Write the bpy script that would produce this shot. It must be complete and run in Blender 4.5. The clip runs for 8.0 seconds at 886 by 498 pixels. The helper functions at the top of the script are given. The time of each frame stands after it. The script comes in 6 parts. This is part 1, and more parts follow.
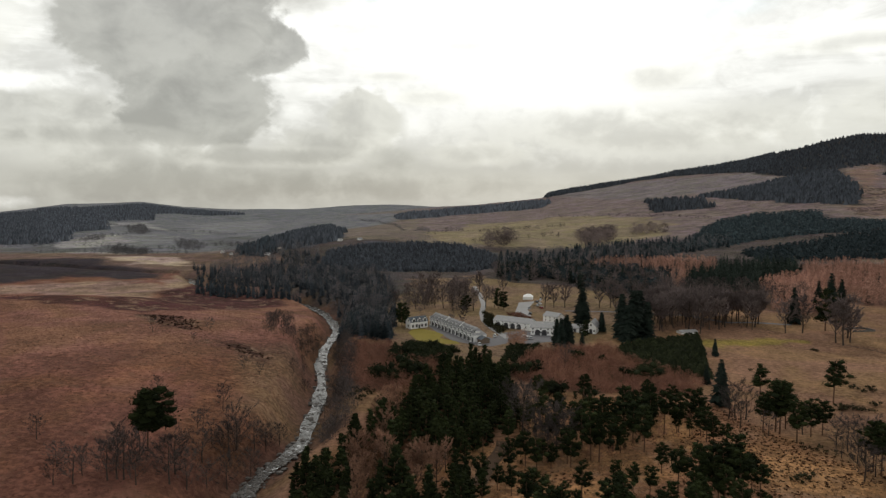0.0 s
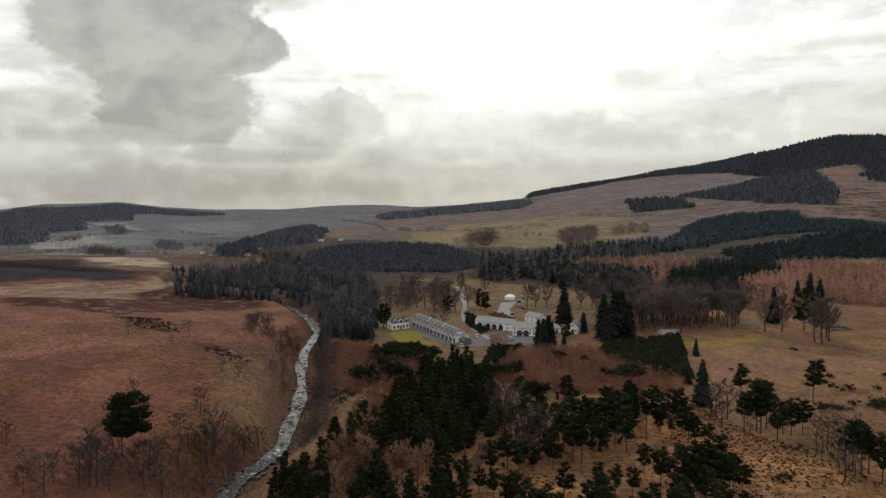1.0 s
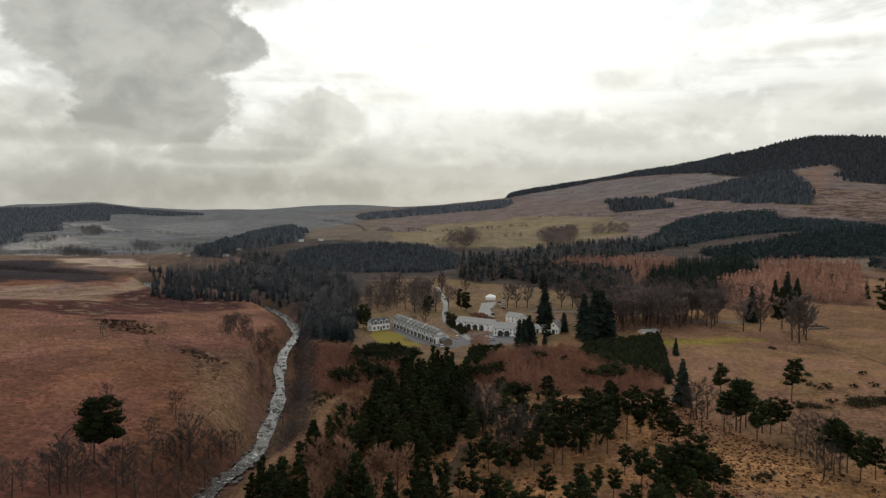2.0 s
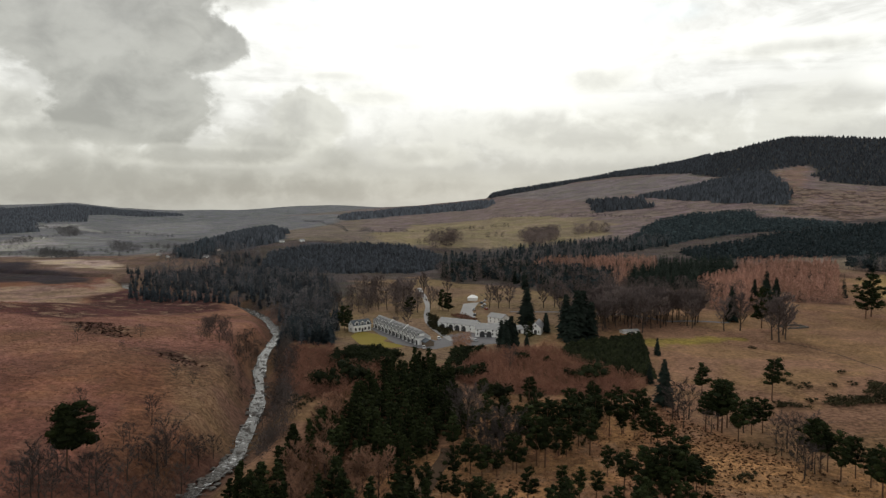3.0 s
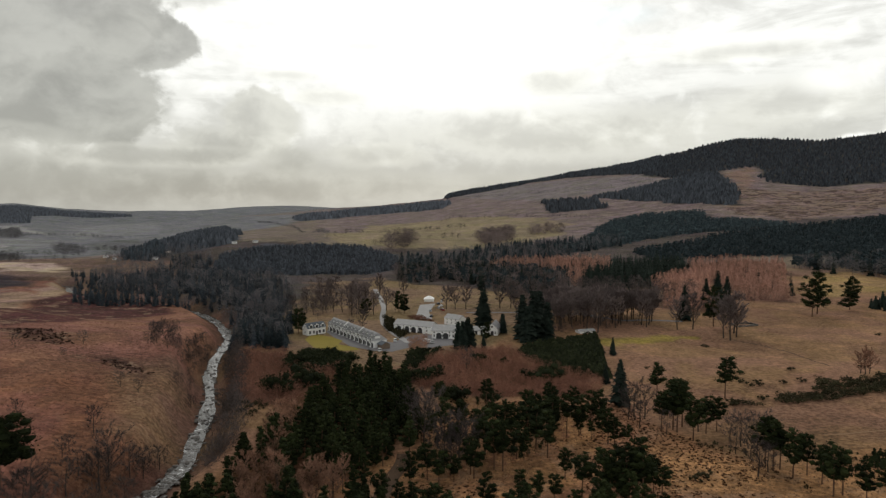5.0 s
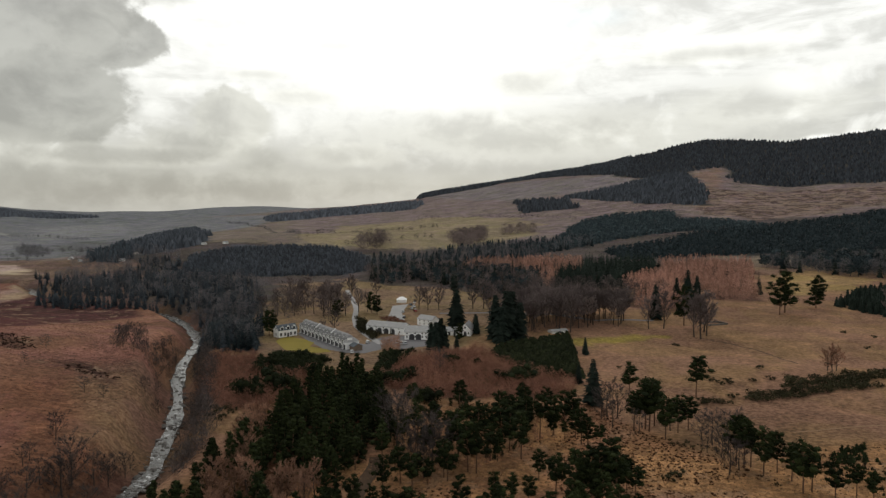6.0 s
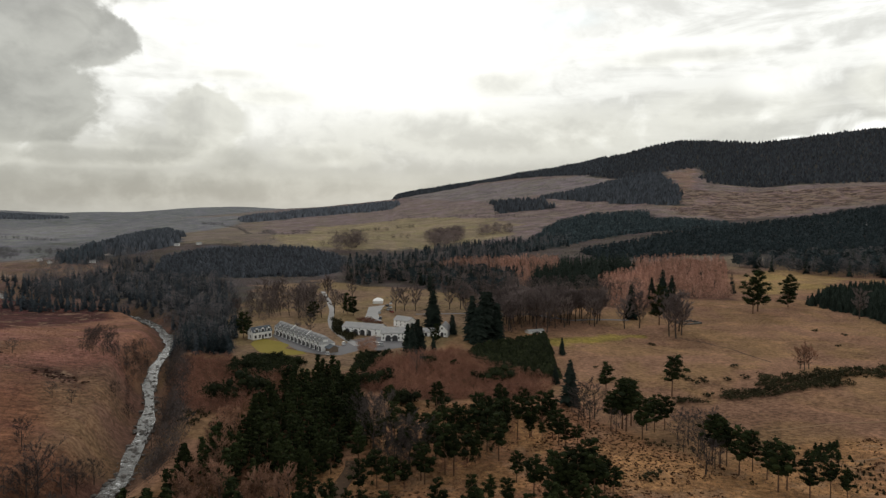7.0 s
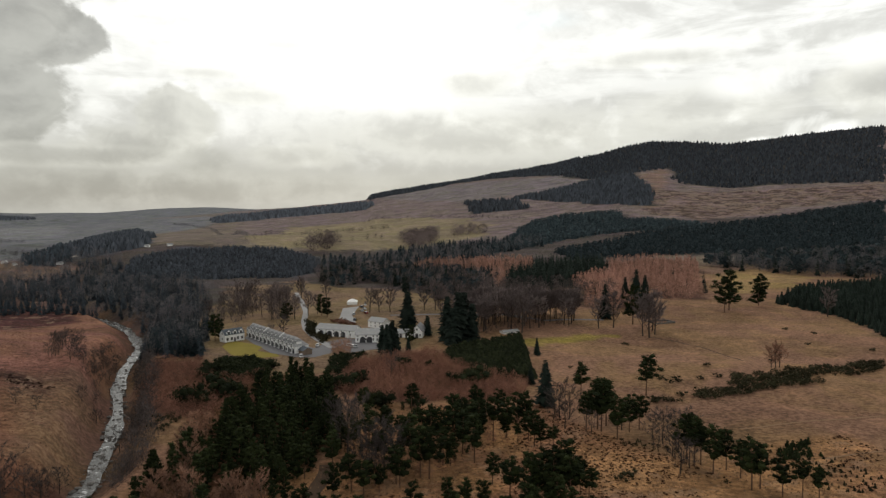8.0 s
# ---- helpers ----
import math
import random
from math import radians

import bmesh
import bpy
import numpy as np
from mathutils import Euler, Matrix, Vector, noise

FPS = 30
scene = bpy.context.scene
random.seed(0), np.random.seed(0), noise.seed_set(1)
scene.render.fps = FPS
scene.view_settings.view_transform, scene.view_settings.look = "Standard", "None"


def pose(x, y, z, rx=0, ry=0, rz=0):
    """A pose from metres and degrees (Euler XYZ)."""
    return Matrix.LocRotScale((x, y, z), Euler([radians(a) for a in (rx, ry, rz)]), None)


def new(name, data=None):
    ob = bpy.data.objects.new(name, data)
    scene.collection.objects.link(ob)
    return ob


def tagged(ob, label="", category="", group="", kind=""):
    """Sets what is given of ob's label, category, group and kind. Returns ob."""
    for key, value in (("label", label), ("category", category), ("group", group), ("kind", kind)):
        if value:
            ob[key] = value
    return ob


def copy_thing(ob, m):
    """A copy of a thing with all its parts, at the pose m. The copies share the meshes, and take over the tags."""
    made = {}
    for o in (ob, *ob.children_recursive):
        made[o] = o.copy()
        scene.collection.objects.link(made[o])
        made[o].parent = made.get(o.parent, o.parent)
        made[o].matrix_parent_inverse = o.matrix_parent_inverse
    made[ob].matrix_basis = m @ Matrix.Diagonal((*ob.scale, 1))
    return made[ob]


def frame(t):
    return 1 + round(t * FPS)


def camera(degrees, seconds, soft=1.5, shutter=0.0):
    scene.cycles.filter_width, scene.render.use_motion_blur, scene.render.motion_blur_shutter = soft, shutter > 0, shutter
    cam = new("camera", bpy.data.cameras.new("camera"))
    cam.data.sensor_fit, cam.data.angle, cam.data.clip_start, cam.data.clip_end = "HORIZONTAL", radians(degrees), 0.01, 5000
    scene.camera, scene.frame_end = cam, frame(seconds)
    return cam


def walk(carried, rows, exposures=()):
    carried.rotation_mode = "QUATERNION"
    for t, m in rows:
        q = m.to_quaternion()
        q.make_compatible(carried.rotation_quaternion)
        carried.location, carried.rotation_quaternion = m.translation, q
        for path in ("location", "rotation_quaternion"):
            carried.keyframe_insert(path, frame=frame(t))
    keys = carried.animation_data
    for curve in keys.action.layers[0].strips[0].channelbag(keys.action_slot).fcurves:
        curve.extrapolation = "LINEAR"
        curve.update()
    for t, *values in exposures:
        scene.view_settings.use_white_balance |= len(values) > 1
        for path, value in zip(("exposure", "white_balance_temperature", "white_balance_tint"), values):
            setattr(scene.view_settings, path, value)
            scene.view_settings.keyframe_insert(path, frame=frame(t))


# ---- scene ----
cam = camera(63.76, 8.0, soft=1.35)
PATH = [
    (0.0, 0.00, 0.00, 72.00, -3.686, 0.077, -0.000),
    (0.5, 0.16, 1.05, 72.02, -3.676, 0.079, -0.592),
    (1.0, 0.33, 2.09, 72.03, -3.673, 0.056, -1.442),
    (1.5, 0.49, 3.11, 72.04, -3.678, 0.054, -2.245),
    (3.0, 0.97, 6.08, 72.07, -3.644, 0.011, -4.430),
    (3.5, 1.13, 7.04, 72.08, -3.636, -0.003, -5.197),
    (4.0, 1.28, 7.98, 72.08, -3.630, -0.038, -6.018),
    (4.5, 1.44, 8.91, 72.08, -3.621, -0.034, -6.917),
    (6.0, 1.90, 11.60, 72.08, -3.586, -0.077, -10.138),
    (6.5, 2.05, 12.47, 72.08, -3.573, -0.120, -11.162),
    (7.0, 2.20, 13.32, 72.08, -3.559, -0.113, -12.035),
    (7.5, 2.35, 14.16, 72.07, -3.547, -0.143, -13.002),
    (8.0, 2.50, 14.98, 72.06, -3.531, -0.159, -14.089),
]
walk(cam, [(t, pose(x, y, z, 90 + pitch, 0, yaw) @ pose(0, 0, 0, 0, 0, roll)) for t, x, y, z, pitch, roll, yaw in PATH])

# ---- light ----
SUN_BEARING, SUN_HEIGHT = 8.0, 38.0
sun = new("sun", bpy.data.lights.new("sun", "SUN"))
sun.data.energy, sun.data.angle, sun.data.color = 0.6, radians(14), (1.0, 0.95, 0.88)
sun.matrix_world = pose(0, 0, 900, 90 - SUN_HEIGHT, 0, 180 - SUN_BEARING)
scene.view_settings.exposure = 0.3


class Graph:
    """Short-hand for node trees."""

    def __init__(self, tree):
        self.tree = tree

    def attribute(self, name):
        node = self.tree.nodes.new("ShaderNodeAttribute")
        node.attribute_name = name
        return node

    def wire(self, a, b):
        self.tree.links.new(a, b)

    def put(self, socket, value):
        if isinstance(value, bpy.types.NodeSocket):
            self.tree.links.new(value, socket)
        else:
            socket.default_value = value

    def math(self, op, a, b=0.0, c=0.0, clamp=False):
        node = self.tree.nodes.new("ShaderNodeMath")
        node.operation, node.use_clamp = op, clamp
        for socket, value in zip(node.inputs, (a, b, c)):
            self.put(socket, value)
        return node.outputs[0]

    def ramp(self, value, stops):
        node = self.tree.nodes.new("ShaderNodeValToRGB")
        while len(node.color_ramp.elements) < len(stops):
            node.color_ramp.elements.new(0.5)
        for e, (p, c) in zip(node.color_ramp.elements, stops):
            e.position = p
            e.color = (*c, 1) if isinstance(c, tuple) else (c, c, c, 1)
        self.put(node.inputs[0], value)
        return node.outputs[0]

    def smooth(self, value, a, b, lo=0.0, hi=1.0):
        node = self.tree.nodes.new("ShaderNodeMapRange")
        node.interpolation_type = "SMOOTHSTEP"
        for socket, v in zip(node.inputs, (value, a, b, lo, hi)):
            self.put(socket, v)
        return node.outputs[0]

    def mix(self, factor, a, b, kind="MIX"):
        node = self.tree.nodes.new("ShaderNodeMix")
        node.data_type, node.blend_type = "RGBA", kind
        self.put(node.inputs[0], factor)
        for socket, v in ((node.inputs[6], a), (node.inputs[7], b)):
            self.put(socket, (*v, 1) if isinstance(v, tuple) and len(v) == 3 else v)
        return node.outputs[2]

    def noise(self, vector, scale, detail=4.0, rough=0.55, warp=0.0):
        node = self.tree.nodes.new("ShaderNodeTexNoise")
        if vector is not None:
            self.put(node.inputs["Vector"], vector)
        node.inputs["Scale"].default_value, node.inputs["Detail"].default_value = scale, detail
        node.inputs["Roughness"].default_value, node.inputs["Distortion"].default_value = rough, warp
        return node.outputs["Fac"]

    def combine(self, x, y, z):
        node = self.tree.nodes.new("ShaderNodeCombineXYZ")
        for socket, v in zip(node.inputs, (x, y, z)):
            self.put(socket, v)
        return node.outputs[0]


def make_sky():
    world = bpy.data.worlds.new("sky")
    scene.world = world
    world.use_nodes = True
    g = Graph(world.node_tree)
    out = world.node_tree.nodes["Background"]
    direction = world.node_tree.nodes.new("ShaderNodeTexCoord").outputs["Generated"]
    split = world.node_tree.nodes.new("ShaderNodeSeparateXYZ")
    g.wire(direction, split.inputs[0])
    x, y, z = split.outputs
    bearing = g.math("MULTIPLY", g.math("ARCTAN2", x, y), 57.2958)
    height = g.math("MULTIPLY", g.math("ARCSINE", z), 57.2958)
    # clouds lie in flat layers: they shrink towards the horizon
    lift = g.math("ADD", g.math("MAXIMUM", z, 0.0), 0.17)
    layer = g.combine(g.math("DIVIDE", x, lift), g.math("DIVIDE", y, lift), 0.0)
    round_ = g.combine(g.math("MULTIPLY", bearing, 0.115), g.math("MULTIPLY", height, 0.15), 3.0)
    billow = g.noise(round_, 1.0, 3.0, 0.45, 0.2)
    fine = g.noise(round_, 2.7, 6.0, 0.52, 0.3)
    crisp = g.noise(round_, 8.0, 6.0, 0.58, 0.3)
    sheet = g.noise(layer, 1.5, 7.0, 0.6, 0.4)
    wob = g.math("SUBTRACT", billow, 0.5)
    wob2 = g.math("SUBTRACT", fine, 0.5)
    wob3 = g.math("SUBTRACT", crisp, 0.5)

    def cloud(b, h, rb, rh, wobble=1.0, edge=0.5):
        """A bank of cloud round a bearing and height."""
        u = g.math("DIVIDE", g.math("SUBTRACT", bearing, b), rb)
        v = g.math("DIVIDE", g.math("SUBTRACT", height, h), rh)
        q = g.math("SQRT", g.math("ADD", g.math("MULTIPLY", u, u), g.math("MULTIPLY", v, v)))
        q = g.math("ADD", q, g.math("MULTIPLY", wob, wobble * 0.6))
        q = g.math("ADD", q, g.math("MULTIPLY", wob2, wobble * 0.85))
        q = g.math("ADD", q, g.math("MULTIPLY", wob3, wobble * 0.42))
        return g.smooth(q, 1.0 + edge * 0.4, 1.0 - edge, 0.0, 1.0), g.smooth(q, 1.0, 0.15, 0.0, 1.0)

    # overcast: greyer near the horizon, paler higher; unseen zenith darkened to dim the ground
    base = g.ramp(g.math("DIVIDE", height, 40.0), [(0.0, (0.37, 0.365, 0.335)), (0.05, (0.40, 0.395, 0.36)), (0.14, (0.60, 0.595, 0.55)), (0.30, (0.90, 0.90, 0.855)), (0.5, (0.92, 0.92, 0.885)), (0.8, (0.50, 0.50, 0.49)), (1.0, (0.34, 0.34, 0.335))])
    bands = g.noise(g.combine(g.math("MULTIPLY", bearing, 0.085), g.math("MULTIPLY", height, 0.42), 9.0), 1.0, 8.0, 0.6, 0.6)
    streak = g.smooth(g.math("ADD", g.math("MULTIPLY", sheet, 0.45), g.math("MULTIPLY", bands, 0.55)), 0.43, 0.58)
    color = g.mix(g.math("MULTIPLY", streak, 0.62), base, (0.45, 0.445, 0.405))
    bright = cloud(7, 13, 19, 8, 0.9, 0.8)[0]
    color = g.mix(g.math("MULTIPLY", bright, 0.9), color, (1.03, 1.03, 0.985))
    gap = g.smooth(fine, 0.52, 0.72)
    color = g.mix(g.math("MULTIPLY", g.math("MULTIPLY", gap, g.smooth(height, 1.5, 6.0)), 0.55), color, (0.98, 0.98, 0.93))
    shade = g.smooth(g.math("ADD", g.math("MULTIPLY", fine, 0.55), g.math("ADD", g.math("MULTIPLY", billow, 0.35), g.math("MULTIPLY", crisp, 0.10))), 0.38, 0.62, 1.0, 0.0)
    for b, h, rb, rh, tone, amount, wobble, edge in CLOUDS:
        mask, depth = cloud(b, h, rb, rh, wobble, edge)
        m = g.math("MULTIPLY", mask, amount)
        # thin lit rims round a darker, softly mottled heart
        rim, mottle, base_grey = (0.62, 0.42, 0.0) if edge > 0.3 else (0.12, 0.60, 0.18)
        dark_part = g.math("ADD", g.math("ADD", g.math("MULTIPLY", depth, rim), g.math("MULTIPLY", shade, mottle)), base_grey, clamp=True)
        grey = g.mix(dark_part, (tone * 1.80, tone * 1.785, tone * 1.60), (tone * 1.04, tone * 1.025, tone * 0.92))
        color = g.mix(m, color, grey)
    for b, h, rb, rh in ((20.5, 14.1, 5, 0.9), (-3.5, 14.8, 4.0, 1.1), (14.5, 14.0, 2.5, 0.8)):
        color = g.mix(g.math("MULTIPLY", cloud(b, h, rb, rh, 1.2)[0], 0.12), color, (0.55, 0.8, 0.95))
    for b, h, rb, rh, amount in GAPS:
        color = g.mix(g.math("MULTIPLY", cloud(b, h, rb, rh, 2.3, 0.9)[0], amount), color, (1.04, 1.04, 0.99))
    # a little of the clear sky shows through
    clear = world.node_tree.nodes.new("ShaderNodeTexSky")
    clear.sky_type, clear.sun_disc = "NISHITA", False
    clear.sun_elevation, clear.sun_rotation = radians(SUN_HEIGHT), radians(SUN_BEARING)
    faint = g.mix(1.0, clear.outputs[0], (0.1, 0.1, 0.1), "MULTIPLY")
    color = g.mix(0.04, color, faint)
    g.wire(color, out.inputs["Color"])
    out.inputs["Strength"].default_value = 1.0


# bright gaps and sunlit heads: bearing, height, half width, half height, amount
GAPS = [
    (42.6, 5.0, 1.3, 0.7, 0.95), (40.2, 4.75, 0.9, 0.45, 0.9), (38.2, 4.6, 1.1, 0.35, 0.9),
    (44.5, 10.2, 2.2, 1.4, 0.5), (47.5, 11.0, 2.0, 1.8, 0.5), (36.2, 8.6, 1.8, 1.0, 0.4),
    (-32.5, 8.3, 6.0, 0.8, 0.8), (-11.6, 6.8, 1.6, 1.0, 0.4), (-2.4, 6.3, 1.4, 1.0, 0.3), (-33.5, 0.1, 3.0, 0.5, 0.5), (-32.0, 12.5, 3.5, 1.6, 0.35),
]
# cloud banks: bearing, height, half width, half height, grey, amount, raggedness, softness
CLOUDS = [
    (-15.0, 16.5, 9.0, 2.6, 0.40, 0.75, 1.2, 0.6),
    (-34.0, 13.0, 6.0, 4.0, 0.52, 0.55, 1.2, 0.6),
    (-33.0, 6.0, 11.0, 2.8, 0.34, 0.85, 1.0, 0.4),
    (-21.0, 13.0, 8.5, 5.2, 0.265, 0.95, 0.75, 0.16),
    (-15.0, 11.6, 4.4, 2.2, 0.27, 0.92, 0.7, 0.12),
    (-18.5, 7.6, 6.0, 3.6, 0.25, 0.95, 0.7, 0.14),
    (-28.0, 16.5, 5.0, 2.6, 0.36, 0.80, 1.0, 0.4),
    (-24.0, 3.2, 9.0, 1.5, 0.40, 0.65, 1.0, 0.6),
    (-6.0, 6.4, 3.2, 2.9, 0.38, 0.9, 0.9, 0.18),
    (-9.5, 4.2, 4.5, 1.7, 0.33, 0.70, 1.1, 0.4),
    (-4.2, 3.3, 2.6, 1.4, 0.28, 0.70, 1.0, 0.4),
    (3.0, 3.9, 5.0, 1.1, 0.42, 0.60, 1.1, 0.5),
    (-1.5, 8.3, 3.6, 0.8, 0.50, 0.60, 1.0, 0.5),
    (-4.5, 9.9, 2.6, 0.5, 0.46, 0.55, 0.9, 0.5),
    (1.5, 12.2, 3.2, 0.5, 0.60, 0.50, 0.9, 0.6),
    (16.6, 9.5, 3.2, 1.2, 0.48, 0.75, 0.7, 0.6),
    (30.0, 11.0, 6.0, 0.8, 0.48, 0.65, 0.8, 0.6),
    (18.0, 5.6, 17.0, 2.2, 0.46, 0.75, 1.3, 0.7),
    (34.0, 7.2, 7.0, 1.6, 0.50, 0.55, 1.2, 0.6),
    (-3.0, 1.2, 30.0, 1.4, 0.36, 0.70, 0.6, 0.8),
    (-20.0, 1.2, 26.0, 2.7, 0.27, 0.75, 0.7, 0.7),
    (-13.0, 3.6, 9.0, 0.9, 0.33, 0.6, 0.9, 0.4),
    (-27.0, 4.8, 8.0, 0.9, 0.32, 0.6, 0.9, 0.4),
    (45.5, 8.2, 4.5, 2.2, 0.46, 0.75, 1.0, 0.4),
    (-36.0, 11.0, 5.0, 2.0, 0.44, 0.6, 1.0, 0.5),
]
make_sky()

# ---- materials ----


def principled(name):
    m = bpy.data.materials.new(name)
    m.use_nodes = True
    return m, Graph(m.node_tree), m.node_tree.nodes["Principled BSDF"]


def surface(name, color, rough=0.8, metal=0.0, spread=0.25, scale=1.0, bump=0.2, stain=None, stain_amount=0.3, per_object=0.0):
    """A painted, rendered, slated or wooden surface with grain at two scales."""
    m, g, b = principled(name)
    where = m.node_tree.nodes.new("ShaderNodeTexCoord").outputs["Object"]
    big = g.noise(where, scale * 0.35, 3.0)
    small = g.noise(where, scale * 4.0, 4.0)
    tone = g.math("ADD", g.math("MULTIPLY", g.math("SUBTRACT", big, 0.5), spread * 2), g.math("MULTIPLY", g.math("SUBTRACT", small, 0.5), spread * 1.4))
    tone = g.math("ADD", tone, 1.0)
    if per_object:
        info = m.node_tree.nodes.new("ShaderNodeObjectInfo").outputs["Random"]
        tone = g.math("MULTIPLY", tone, g.math("ADD", g.math("MULTIPLY", info, per_object * 2), 1 - per_object))
    color = g.mix(1.0, color, g.combine(tone, tone, tone), "MULTIPLY")
    if stain:
        color = g.mix(g.math("MULTIPLY", g.smooth(big, 0.5, 0.75), stain_amount), color, stain)
    g.wire(color, b.inputs["Base Color"])
    b.inputs["Roughness"].default_value, b.inputs["Metallic"].default_value = rough, metal
    b.inputs["Specular IOR Level"].default_value = 0.12 if rough > 0.8 else 0.5
    if bump:
        node = m.node_tree.nodes.new("ShaderNodeBump")
        node.inputs["Strength"].default_value, node.inputs["Distance"].default_value = bump, 0.05
        g.wire(small, node.inputs["Height"])
        g.wire(node.outputs[0], b.inputs["Normal"])
    return m


def foliage(name, dark, light, tip=None, per_object=0.35, rough=0.95, sheen=0.0):
    """Needles, twigs or leaves: every spray and every plant a little different."""
    m, g, b = principled(name)
    island = m.node_tree.nodes.new("ShaderNodeNewGeometry").outputs["Random Per Island"]
    info = m.node_tree.nodes.new("ShaderNodeObjectInfo").outputs["Random"]
    place = m.node_tree.nodes.new("ShaderNodeNewGeometry").outputs["Position"]
    patch = g.noise(place, 0.05, 3.0)
    f = g.math("ADD", g.math("MULTIPLY", island, 0.6), g.math("MULTIPLY", g.math("SUBTRACT", patch, 0.3), 0.8), clamp=True)
    color = g.mix(f, dark, light)
    if tip:
        color = g.mix(g.math("MULTIPLY", g.smooth(patch, 0.5, 0.72), 0.5), color, tip)
    tone = g.math("ADD", g.math("MULTIPLY", info, per_object * 2), 1 - per_object)
    tone = g.math("MULTIPLY", tone, g.math("ADD", 1.0, g.attribute("plant_tone").outputs["Fac"]))
    color = g.mix(1.0, color, g.combine(tone, tone, tone), "MULTIPLY")
    g.wire(color, b.inputs["Base Color"])
    b.inputs["Roughness"].default_value = rough
    b.inputs["Specular IOR Level"].default_value = 0.06
    b.inputs["Sheen Weight"].default_value = sheen
    return m


def ground_material():
    m, g, b = principled("moorland_ground")
    cover = g.attribute("cover").outputs["Color"]
    heath = g.attribute("heath").outputs["Fac"]
    place = m.node_tree.nodes.new("ShaderNodeNewGeometry").outputs["Position"]
    wide = g.noise(place, 0.016, 5.0, 0.6, 0.2)
    mid = g.noise(place, 0.09, 6.0, 0.65, 0.1)
    tuft = g.smooth(g.noise(place, 0.6, 4.0, 0.65, 0.0), 0.34, 0.66)
    speck = g.noise(place, 0.30, 5.0, 0.7, 0.0)
    streak = g.smooth(g.noise(place, 0.05, 8.0, 0.72, 0.3), 0.50, 0.62)
    tone = g.math("ADD", 1.0, g.math("MULTIPLY", g.math("SUBTRACT", wide, 0.5), 1.3))
    tone = g.math("ADD", tone, g.math("MULTIPLY", g.math("SUBTRACT", mid, 0.5), 1.2))
    tone = g.math("ADD", tone, g.math("MULTIPLY", g.math("SUBTRACT", tuft, 0.5), 0.60))
    tone = g.math("MAXIMUM", tone, 0.2)
    color = g.mix(1.0, cover, g.combine(tone, tone, tone), "MULTIPLY")
    hue = g.smooth(g.noise(place, 0.02, 5.0, 0.6, 0.8), 0.40, 0.60)
    color = g.mix(1.0, color, g.mix(hue, (0.99, 1.02, 0.90), (1.02, 0.98, 1.06)), "MULTIPLY")
    pale = g.math("MULTIPLY", streak, 0.5)
    color = g.mix(pale, color, g.mix(1.0, color, (1.45, 1.40, 1.32), "MULTIPLY"))
    broad = g.smooth(g.noise(place, 0.045, 9.0, 0.74, 0.3), 0.485, 0.53)
    color = g.mix(g.math("MULTIPLY", g.math("MULTIPLY", broad, heath), 0.9), color, (0.032, 0.018, 0.014))
    straw = g.math("MULTIPLY", g.smooth(g.noise(place, 0.075, 9.0, 0.74, 0.3), 0.54, 0.58), g.smooth(heath, 0.25, 0.6))
    color = g.mix(g.math("MULTIPLY", straw, 0.55), color, (0.34, 0.23, 0.155))
    dark = g.math("MULTIPLY", g.math("MULTIPLY", g.smooth(speck, 0.56, 0.66), g.smooth(mid, 0.40, 0.58)), heath)
    color = g.mix(dark, color, (0.018, 0.011, 0.008))
    g.wire(color, b.inputs["Base Color"])
    b.inputs["Roughness"].default_value = 0.95
    b.inputs["Specular IOR Level"].default_value = 0.04
    node = m.node_tree.nodes.new("ShaderNodeBump")
    node.inputs["Strength"].default_value, node.inputs["Distance"].default_value = 0.6, 0.4
    g.wire(g.math("ADD", tuft, g.math("MULTIPLY", speck, 2.0)), node.inputs["Height"])
    g.wire(node.outputs[0], b.inputs["Normal"])
    return m


def water_material():
    m, g, b = principled("running_water")
    place = m.node_tree.nodes.new("ShaderNodeNewGeometry").outputs["Position"]
    rip = g.noise(place, 0.7, 5.0, 0.6, 0.4)
    foam = g.math("MULTIPLY", g.smooth(rip, 0.53, 0.64), g.smooth(g.noise(place, 0.13, 3.0), 0.44, 0.60))
    g.wire(g.mix(foam, (0.04, 0.036, 0.032), (0.68, 0.69, 0.70)), b.inputs["Base Color"])
    b.inputs["Roughness"].default_value = 0.16
    b.inputs["IOR"].default_value = 1.33
    node = m.node_tree.nodes.new("ShaderNodeBump")
    node.inputs["Strength"].default_value, node.inputs["Distance"].default_value = 0.5, 0.25
    g.wire(rip, node.inputs["Height"])
    g.wire(node.outputs[0], b.inputs["Normal"])
    return m


GROUND = ground_material()
WATER = water_material()
PINE = foliage("pine_needles", (0.005, 0.008, 0.004), (0.034, 0.043, 0.015))
SPRUCE = foliage("spruce_needles", (0.008, 0.013, 0.011), (0.028, 0.037, 0.028))
# far needles: paled and blued in the colour to imitate haze
FAR_SPRUCE = foliage("hazed_spruce_needles", (0.032, 0.040, 0.048), (0.066, 0.078, 0.090))
LARCH = foliage("larch_twigs", (0.27, 0.150, 0.112), (0.46, 0.268, 0.205))
# hill, far-range and mid-distance needles: blue of the haze put into the colour
HILL_SPRUCE = foliage("hazed_hill_needles", (0.057, 0.065, 0.078), (0.098, 0.108, 0.124))
HAZE_SPRUCE = foliage("hazed_range_needles", (0.072, 0.080, 0.096), (0.108, 0.118, 0.136))
MID_SPRUCE = foliage("hazed_mid_needles", (0.018, 0.027, 0.032), (0.050, 0.066, 0.070))
